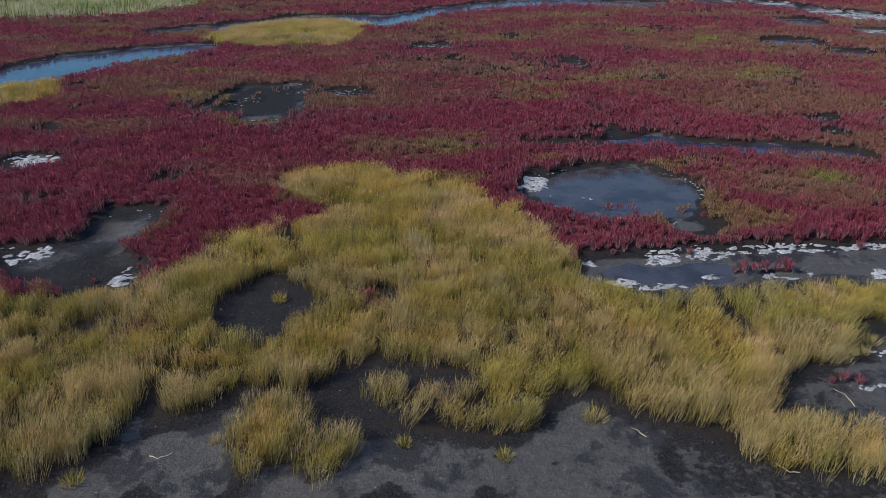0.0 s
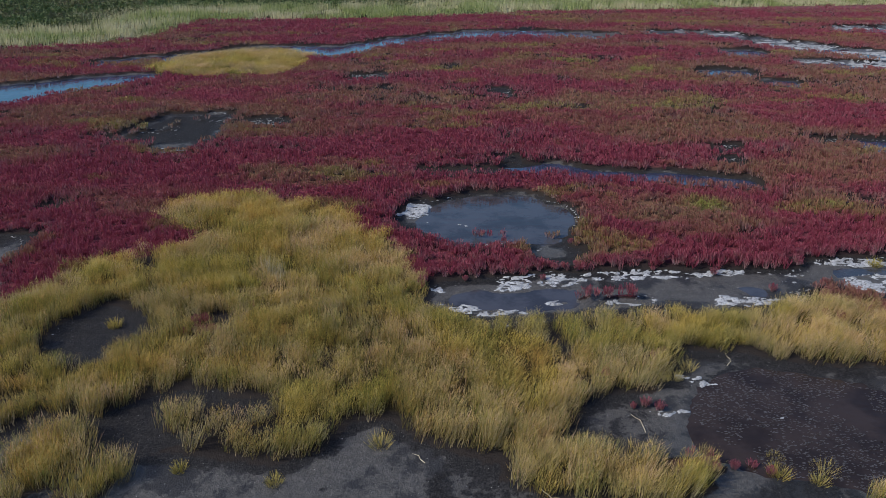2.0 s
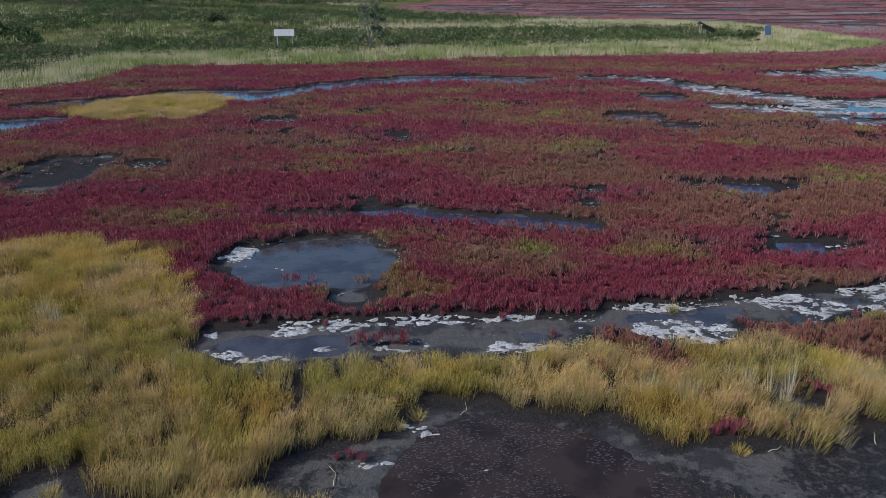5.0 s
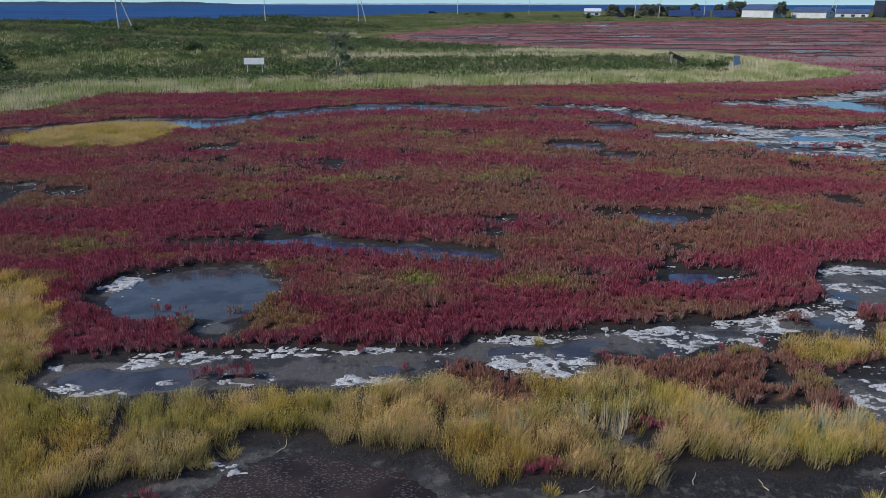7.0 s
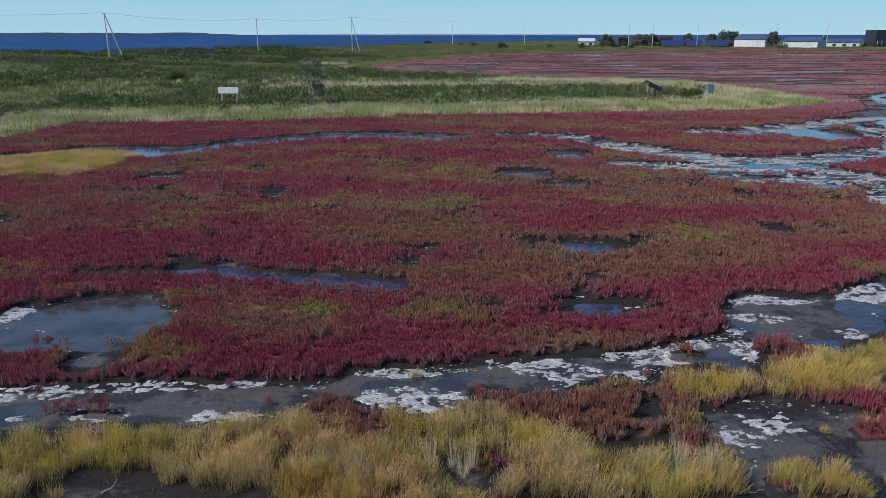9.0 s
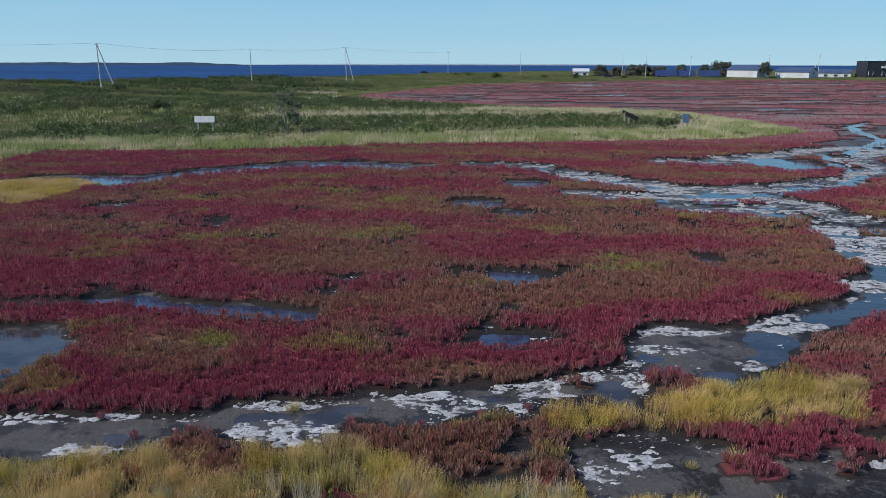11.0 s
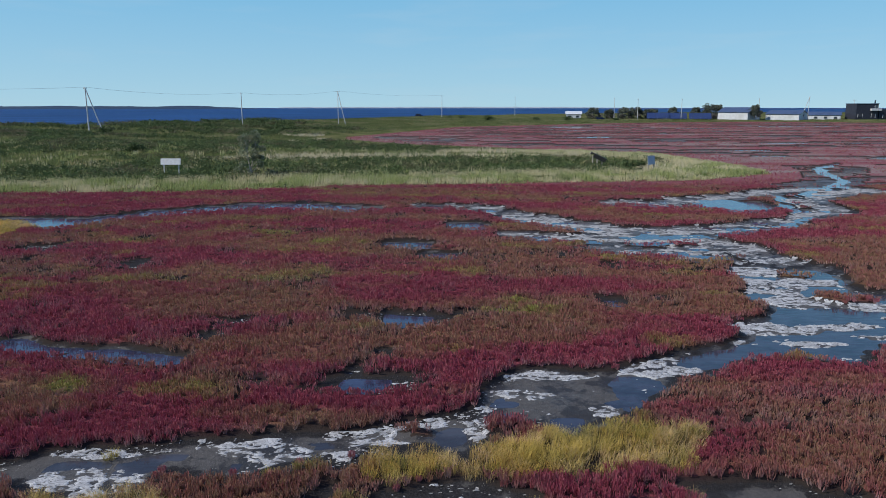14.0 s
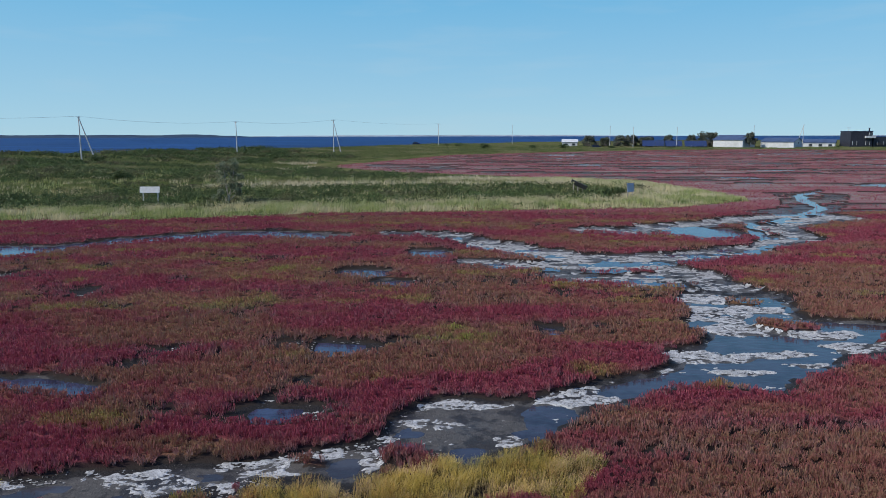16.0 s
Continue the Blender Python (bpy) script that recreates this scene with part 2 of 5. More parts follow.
def vnoise(x, y):
    """Smooth noise from 0 to 1 over arrays."""
    xi, yi = np.floor(x).astype(int), np.floor(y).astype(int)
    fx, fy = x - xi, y - yi
    fx, fy = fx * fx * (3 - 2 * fx), fy * fy * (3 - 2 * fy)
    a, b = TAB[xi & 255, yi & 255], TAB[(xi + 1) & 255, yi & 255]
    c, d = TAB[xi & 255, (yi + 1) & 255], TAB[(xi + 1) & 255, (yi + 1) & 255]
    return (a * (1 - fx) + b * fx) * (1 - fy) + (c * (1 - fx) + d * fx) * fy


def fbm(x, y, octaves=4):
    s, amp, tot = 0.0, 1.0, 0.0
    for i in range(octaves):
        s = s + amp * vnoise(x * 2 ** i + 17.3 * i, y * 2 ** i + 9.1 * i)
        tot += amp
        amp *= 0.5
    return s / tot


def sstep(v, lo, hi):
    v = np.clip((v - lo) / (hi - lo), 0, 1)
    return v * v * (3 - 2 * v)


def inside(X, Y, pts, pad=2.0):
    """Metres inside a plan shape (negative outside), over arrays."""
    p = np.array(pts, float)
    out = np.full(X.shape, -pad)
    near = (X > p[:, 0].min() - pad) & (X < p[:, 0].max() + pad) & (Y > p[:, 1].min() - pad) & (Y < p[:, 1].max() + pad)
    x, y = X[near], Y[near]
    best, odd = np.full(x.shape, 1e9), np.zeros(x.shape, bool)
    for (ax, ay), (bx, by) in zip(p, np.roll(p, -1, 0)):
        dx, dy = bx - ax, by - ay
        t = np.clip(((x - ax) * dx + (y - ay) * dy) / (dx * dx + dy * dy + 1e-9), 0, 1)
        best = np.minimum(best, np.hypot(x - ax - t * dx, y - ay - t * dy))
        if ay != by:
            odd ^= ((ay > y) != (by > y)) & (x < dx * (y - ay) / (by - ay) + ax)
    out[near] = np.maximum(np.where(odd, best, -best), -pad)
    return out


def along(X, Y, pts, pad=2.0):
    """Metres inside a winding channel given as (x, y, half width)."""
    out = np.full(X.shape, -pad)
    for (ax, ay, aw), (bx, by, bw) in zip(pts, pts[1:]):
        m = max(aw, bw) + pad
        near = (X > min(ax, bx) - m) & (X < max(ax, bx) + m) & (Y > min(ay, by) - m) & (Y < max(ay, by) + m)
        x, y = X[near], Y[near]
        dx, dy = bx - ax, by - ay
        t = np.clip(((x - ax) * dx + (y - ay) * dy) / (dx * dx + dy * dy), 0, 1)
        out[near] = np.maximum(out[near], aw + t * (bw - aw) - np.hypot(x - ax - t * dx, y - ay - t * dy))
    return out


def oval(X, Y, cx, cy, rx, ry):
    return (1 - np.hypot((X - cx) / rx, (Y - cy) / ry)) * min(rx, ry)


# bare mud
NEAR_MUD = [(-14, 3), (-7.5, 6.0), (-5.7, 6.7), (-5.0, 7.3), (-4.5, 7.7), (-4.7, 8.6), (-4.4, 8.8), (-4.1, 8.1), (-3.4, 8.5), (-3.3, 8.8), (-2.7, 8.8),
            (-1.9, 8.5), (-1.5, 8.0), (-0.3, 7.9), (1, 7.8), (1.5, 8.2), (2.0, 8.8), (2.5, 8.8), (3.0, 8.3), (3.5, 8.0), (4.2, 7.6), (5.2, 8.4), (5.6, 9.3),
            (7.3, 10.1), (7.6, 10.7), (8.6, 10.7), (9.1, 10.4), (10.9, 10.2),
            (11.5, 9.5), (12.9, 9.5), (14.7, 9.8), (15.8, 10), (16.4, 9.7), (18.2, 10.3), (18.5, 10.9), (18.6, 13.1), (20.3, 13.4), (21.2, 13),
            (24, 13.3), (26.5, 13.5), (29, 11), (29, 3)]
CHANNEL_WEST = [(2.8, 13.4), (3.6, 13.7), (5.3, 13.8), (7.2, 14.1), (9.1, 14), (10.9, 14.2), (11.6, 14.6), (13.2, 14.9), (15, 15.1), (16.5, 15.4),
                (18.1, 15.6), (19.2, 16), (20.2, 16.8), (20.9, 15.6), (20.2, 14.4), (19.4, 14.9), (18.1, 14.8), (17.8, 13.8), (17.3, 14.4),
                (15.6, 13.6), (14.4, 13.9), (13.9, 12.9), (12.1, 12.9), (11.6, 13.4), (10.8, 13.2), (9.8, 12.4), (7.7, 12.3), (5.4, 12.1),
                (4.2, 11.8), (2.9, 12.6)]
CHANNEL_EAST = [(20.2, 16.8), (21.3, 18.6), (21.6, 19.2), (24.5, 19.4), (25.4, 20.3), (27.9, 21.3), (28.6, 22.0), (29.2, 23.5), (30.5, 24.1), (31.0, 25.5),
                (30.8, 27.4), (32.0, 29.2), (31.9, 31.8), (33.4, 33.0), (34.4, 31.8), (37.2, 32.2), (36.3, 30.7), (35.5, 28.4), (37.2, 27.5), (41, 26.4),
                (46, 26), (46, 23), (36.3, 23.5), (34.8, 23.2), (33.7, 21.8), (32.3, 21.3), (31.7, 20.3), (30.6, 20.1), (29.8, 20.8), (28.6, 20.6),
                (27.1, 19.8), (26.3, 19.0), (25.6, 18.6), (24.9, 17.5), (24.2, 16.7), (23.1, 16.0), (22.5, 15.5), (21.6, 16.2), (20.7, 15.2), (20.2, 14.6)]
MUD_SHAPES = [
    NEAR_MUD, CHANNEL_WEST, CHANNEL_EAST,
    [(-9.9, 13.7), (-8.3, 14.3), (-8.4, 16), (-6.8, 16.2), (-6.5, 15.2), (-6.7, 14.3), (-5.9, 12.2), (-6.9, 11.8), (-8.6, 12.2)],
    [(-4.3, 11.5), (-3.7, 12.4), (-2.7, 12.2), (-2.4, 11.2), (-2.8, 10.6), (-3.9, 10.7)],
    [(-1.6, 12.0), (-0.8, 12.1), (-0.8, 11.4), (-1.4, 11.4)],
    [(-2.1, 8.6), (-1.7, 9.4), (-1.2, 9.6), (-0.7, 9.7), (-0.2, 9.4), (0.6, 9.3), (0.6, 8.8), (0, 8.6), (-0.7, 8.5), (-1.2, 8.2), (-1.4, 7.7), (-2.0, 7.7)],
    [(-8.6, 24.9), (-8.2, 26.4), (-7.8, 28.1), (-5.5, 28.1), (-5.1, 24.2), (-7.1, 23.8)],
]
MUD_SMALL = [
    [(5.2, 15.8), (5.8, 15.8), (6.6, 15), (6.3, 14.5), (5.4, 14.6)],
    [(1.6, 17.3), (2.4, 18.6), (3.0, 18.2), (2.4, 16.4)],
    [(-13.2, 19.2), (-12.0, 19.9), (-10.8, 19.5), (-12, 18.8)], [(-11.2, 16.8), (-9.2, 16.8), (-10, 16.5)],
    [(13.6, 11.1), (14.2, 11.3), (14.8, 11.1), (14.4, 10.2), (13.8, 10.0), (13.8, 10.5)],
    [(16.2, 11.6), (17.0, 11.9), (17.4, 13.0), (18.0, 13.1), (17.8, 12.0), (16.8, 11.4)],
]
POND_MAIN = [(2.2, 16.8), (2.6, 18.2), (3.7, 19), (5.9, 19), (6.6, 17.8), (6.8, 17), (6.3, 15.8), (5.5, 15.9), (3.8, 15.7), (3, 15.9)]
POND_BROWN = [(6.9, 9.3), (7.6, 10.1), (8.6, 10.4), (10.4, 10.0), (11.2, 9.3), (11.6, 8.6), (11.6, 7.4), (9.1, 7.2), (7.8, 7.7), (6.8, 8.3)]
# channels with water: x, y, half width of the mud
CREEK = [(32.6, 28.8, 0.5), (33.0, 30.7, 0.4), (33.3, 33.0, 0.35), (32.6, 34.9, 0.35), (32.4, 37.1, 0.35), (32.4, 39.5, 0.35), (34.7, 40.8, 0.3), (37, 41.9, 0.3),
         (39.5, 43.4, 0.3), (41.4, 45.3, 0.35), (43.2, 48, 0.4), (44.3, 53.7, 0.5), (45.9, 57.2, 0.45), (49.8, 59.8, 0.45), (53.8, 64.6, 0.5),
         (57.6, 69, 0.6), (59.7, 76.7, 0.7), (62.6, 84, 0.8), (68.4, 90.7, 0.6)]
CREEK_SIDE = [(53.8, 64.6, 0.4), (54.8, 64.8, 0.8), (54.9, 61.8, 0.9)]
# crusted banks of the delta: x, y, half width
DELTA = [[(17.8, 52.0, 0.5), (21.8, 51.3, 0.7), (23.4, 48.5, 1.0), (25.1, 46.2, 1.3), (27.1, 44.2, 1.2), (28.8, 41.9, 1.5), (30.6, 41.0, 1.8), (33, 41, 1.3), (37, 42.6, 0.9), (40.5, 45, 0.8)],
         [(23.0, 40.0, 0.6), (25.3, 39.9, 0.7), (27.4, 38.8, 1.0), (29.5, 38.8, 1.4), (32.2, 38.8, 1.6)],
         [(27.1, 36.9, 0.6), (28.9, 35.6, 0.8), (30.6, 35.0, 1.0), (32.4, 35.5, 1.2)],
         [(33.0, 38.5, 1.3), (34.2, 36.0, 1.2), (34.4, 33.6, 1.0), (35.5, 33.0, 0.7)],
         ]
DELTA_FAR = [
         [(36.0, 52.5, 0.8), (38.2, 55.8, 1.0), (42, 57.4, 1.0), (46, 60.5, 1.2), (50.4, 63, 1.3), (55, 67, 1.9), (59, 73.5, 2.6), (64, 84, 3.5)],
         [(41.8, 46.2, 0.9), (44.4, 48, 1.1), (46.5, 50, 1.2), (46, 54.5, 0.9), (49, 57.5, 0.8), (55, 61.5, 1.6)],
         [(31.5, 53.5, 0.8), (34.4, 54.2, 0.9), (36.2, 52.6, 0.6)]]
DELTA_WATER = [[(23.6, 46.8, 0.7), (26.0, 44.3, 0.8), (28.2, 42.4, 0.5)], [(25.0, 39.7, 0.5), (27.6, 38.6, 0.5)], [(30.0, 38.2, 0.7), (32.3, 39.0, 0.5)], [(30.2, 35.2, 0.4), (31.8, 35.2, 0.5)]]
STREAM_NEAR = [(-30, 20, 1.9), (-20.5, 26, 1.9), (-18.3, 29.5, 1.8), (-16.4, 33.0, 1.9), (-14, 35.2, 1.4), (-12, 36.3, 0.8)]
STREAM_FAR = [(-16, 40.3, 0.5), (-11.5, 42.6, 0.6), (-9.5, 44.8, 0.6), (-6, 45.5, 0.9), (-3.6, 43.8, 1.4), (-2.2, 46, 1.0), (0, 48.3, 0.9),
              (3, 50.5, 1.0), (7.6, 52.0, 1.2), (13.2, 51.0, 0.9), (15, 50.6, 0.5)]
DITCH = [(2.7, 21.1, 0.15), (5.6, 21.2, 0.25), (6.8, 21.6, 0.4), (7.7, 21.0, 0.35), (9.2, 20.7, 0.22), (10.6, 20.5, 0.45), (12.2, 20.2, 0.35)]
WATERWAYS = [CREEK, CREEK_SIDE, STREAM_NEAR, STREAM_FAR, DITCH] + DELTA_WATER
# pools: x, y, half length, half breadth
POOLS = [(18.65, 24.0, 1.05, 0.62), (17.7, 37.4, 1.3, 0.75), (6.2, 31.7, 0.45, 0.16), (5.5, 25.6, 0.55, 0.15),
         (17.75, 18.5, 1.2, 0.42), (40.2, 52.8, 2.7, 2.9), (34.3, 53.2, 1.1, 0.9), (19.5, 34.7, 1.2, 0.35),
         (20.9, 43.4, 1.4, 1.1), (25.7, 26.4, 0.6, 0.3), (17.3, 19.3, 0.35, 0.25)]
# slits and hollows between the plants, blackened for mud and shade: x, y, half length, half breadth
SLITS = [(5.6, 32.7, 1.1, 0.28), (-0.3, 36.4, 1.6, 0.35), (13.0, 23.6, 0.7, 0.22), (-3.8, 27.1, 1.1, 0.35), (16.6, 24.4, 0.8, 0.25), (20.2, 24.6, 0.6, 0.25),
         (29.5, 17.5, 1.1, 0.05), (27.2, 16.2, 0.9, 0.05)]
# drier olive growth, and fresh green spots, in the red field: x, y, half length, half breadth
OLIVE = [(-0.7, 20.5, 2.6, 1.0), (9.6, 17.1, 2.5, 1.3), (17.3, 35.0, 4.9, 3.3), (2.8, 30.2, 2.4, 1.5), (10.5, 29.9, 7.2, 2.1), (13.0, 26.6, 3.9, 2.1),
         (13.8, 18.1, 1.8, 0.6), (22.8, 24.6, 3.2, 2.7), (16.2, 16.0, 1.9, 0.6), (17.1, 51.8, 2.4, 1.3), (-13.0, 46.2, 2.2, 1.6)]
LIME = [(10.7, 40.0, 1.5, 1.2), (13.6, 37.3, 1.6, 0.9), (22.6, 24.6, 1.0, 0.4), (22.2, 25.8, 0.5, 0.4), (27.4, 33.3, 1.6, 1.2), (10.3, 17.6, 0.6, 0.5),
        (2.5, 42.9, 1.3, 1.0), (36.8, 34.3, 0.8, 0.7), (37.6, 27.2, 0.3, 0.5)]
# tall yellow grass
GOLD_SHAPES = [
    [(-16, 3), (-16, 11.5), (-9.5, 11.8), (-6.5, 11.7), (-5.3, 12.4), (-4.9, 14.3), (-2.9, 14.9), (-2.5, 15.8), (-4.3, 16.9), (-4.1, 18.1),
     (-2.3, 18.6), (0.3, 17.3), (1.6, 15.8), (2.3, 14.5), (2.7, 13.2), (2.9, 12.6), (4.2, 11.8), (5.4, 12.1), (7.7, 12.3), (9.8, 12.4),
     (10.6, 12.8), (12, 12.7), (13.6, 12.9), (15.3, 12.5), (16.3, 11.7), (18.4, 11.4), (18.4, 10.9), (17, 8), (-10, 3)],
]
GOLD_PATCHES = [
    [(18.1, 14.8), (19.4, 14.8), (19.9, 14.5), (20.6, 14.5), (22.6, 15.6), (23.9, 15.8), (25.6, 15.6), (25.3, 14.7), (24.5, 13.8), (20.8, 13.4),
     (19.5, 13.4), (18.4, 13.2)],
    [(-12.4, 37.5), (-11.6, 41.5), (-9, 44), (-6, 44.3), (-4.6, 42), (-4.2, 38.0), (-5.5, 35.8), (-9.7, 35.3)],
    [(-18.5, 22.5), (-18.8, 26.2), (-17, 28.6), (-15.2, 28.4), (-14.6, 26.5), (-15.8, 24.7)],
    [(21, 12.9), (24.0, 12.8), (25, 11.5), (24.5, 10), (21, 10)],
]
# red plants that stand among or before the grass
RED_SHAPES = [[(13.7, 12.8), (17.2, 13.4), (18.2, 12.4), (17.5, 11.9), (16.0, 12.1), (14.8, 12.1)],
              [(10.6, 13.0), (11.4, 13.4), (12.1, 12.9), (12.2, 12.3), (11.0, 12.3)],
              [(21.2, 13.3), (23.6, 13.4), (24.4, 12.6), (22.5, 11.6), (20.8, 11.8)],
              [(-1.5, 11.5), (-0.9, 11.5), (-0.9, 11.0), (-1.6, 11.0)],
              [(3.2, 16.0), (6.2, 16.1), (6.0, 15.5), (4.6, 15.3), (3.2, 15.5)]]
# clumps that stand in the mud: x, y, half length, half breadth
GOLD_ISLES = [(5.5, 7.45, 1.7, 0.55), (-0.85, 8.75, 0.45, 0.3), (-0.15, 8.6, 0.35, 0.25), (0.6, 8.3, 0.7, 0.45), (-1.55, 7.3, 0.4, 0.4), (-2.5, 7.8, 0.65, 0.75),
              (6.2, 9.55, 0.45, 0.2), (13.9, 9.6, 0.5, 0.3), (19.6, 10.6, 0.8, 0.4), (9.4, 7.0, 0.8, 0.3)]
RED_ISLES = [(34.3, 26.4, 1.1, 0.8), (34.2, 30.3, 0.9, 0.4), (31.8, 37.0, 1.2, 0.5), (37.2, 24.6, 0.8, 0.4), (19.2, 15.3, 0.35, 0.2), (21.2, 15.7, 0.6, 0.3), (4.6, 14.0, 0.5, 0.15), (14.7, 10.9, 0.7, 0.2),
             (6.7, 12.77, 0.75, 0.16), (-1.5, 11.7, 0.4, 0.22), (-5.1, 10.4, 0.55, 0.22), (6.95, 10.45, 0.4, 0.18), (-8.2, 11.8, 0.9, 0.22), (12.5, 11.6, 0.5, 0.25),
             (12.1, 12.1, 0.6, 0.3), (10.8, 11.75, 0.35, 0.2), (7.0, 7.7, 0.5, 0.18), (-6.4, 13.6, 0.5, 0.3), (12.5, 9.7, 0.5, 0.25)]
# white crust on the mud: x, y, half length, half breadth
SALT_NEAR = [(2.1, 17.7, 0.75, 0.6), (4.4, 19.2, 0.46, 0.14), (6.8, 8.9, 0.5, 0.16), (7.6, 9.9, 0.57, 0.18), (-9.3, 13.6, 0.69, 0.6), (-6.4, 12.8, 0.46, 0.72),
             (-7.4, 16.2, 0.92, 0.14), (0.3, 8.95, 0.34, 0.18), (17.3, 19.0, 0.5, 0.22), (18.7, 18.2, 0.46, 0.12), (-12.0, 19.3, 1.2, 0.5), (-10.2, 16.7, 1.0, 0.2),
             (-10.5, 28.2, 0.7, 0.5), (-11.0, 31.5, 0.8, 0.4), (-6.8, 23.4, 0.7, 0.25), (-0.9, 22.8, 0.6, 0.2), (19.2, 12.6, 0.92, 0.96), (24.6, 12.4, 1.1, 0.36)]
SALT_WEST = [(3.2, 13.2, 0.57, 0.24), (5.2, 13.5, 1, 0.36), (4, 12.3, 0.8, 0.18), (5.6, 12.6, 0.57, 0.18), (8.2, 14, 2.5, 0.14), (9.4, 12.6, 0.69, 0.24),
             (12.6, 14.5, 1.1, 0.3), (14.8, 15, 1.8, 0.2), (13, 13.3, 1.1, 0.6), (16, 14.6, 1.1, 0.36), (16.2, 13.8, 0.69, 0.48), (18, 15.3, 1, 0.42),
             (19.2, 16, 0.92, 0.48), (17.6, 14.2, 0.57, 0.36), (20.6, 15.7, 0.46, 0.6)]
SALT_EAST = [(21.8, 17.5, 0.92, 0.36), (22.4, 18.8, 1.7, 0.24), (23.2, 16.6, 0.57, 0.48), (25.6, 19.3, 1.1, 0.48), (24.8, 20, 1.4, 0.3), (30.2, 22.9, 1.6, 0.6),
             (31.0, 21.6, 0.9, 0.35), (32.8, 23.3, 1.4, 0.35), (32.8, 26.2, 1.6, 0.9), (35.2, 25.6, 1.3, 0.6), (32.6, 28.4, 1.3, 1.2), (35.8, 24.2, 1.3, 0.5),
             (34.5, 29.2, 1.6, 0.7), (33.2, 31.2, 1.2, 0.9), (33.4, 22.2, 1.0, 0.3)]
# dry land with reeds and scrub, and the sea behind it
LAND = [(-900, 30), (-26.5, 43.4), (-20, 44.6), (-16.5, 48.6), (-15.8, 57.2), (-2.2, 58.6), (12.3, 63.4), (27.5, 66.6), (43.9, 69.1), (53.3, 76),
        (54.4, 79.5), (50.8, 103), (32, 122), (11.7, 136), (-2, 155), (-4, 167), (22.6, 250), (68, 289), (125, 328), (180, 336), (209, 310),
        (330, 300), (2500, 300), (2500, 3000), (-900, 3000)]
SEA = [(-4500, -400), (-400, 40), (-130, 148), (-80, 182), (-62, 225), (-44, 290), (-22, 345), (76, 640), (290, 860), (2500, 1100), (4500, 4900),
       (-4500, 4900)]

RX0, RX1, RY0, RY1, RS = -40.0, 66.0, 2.0, 64.0, 0.1
GX, GY = np.meshgrid(np.arange(RX0, RX1, RS), np.arange(RY0, RY1, RS), indexing="ij")


def warped(X, Y):
    a = 0.10 + 0.012 * np.clip(Y, 0, 60)
    return X + a * 1.6 * (fbm(X * 0.9, Y * 1.3) - 0.5) * 2, Y + a * (fbm(X * 0.9 + 40, Y * 1.3 + 7) - 0.5) * 2


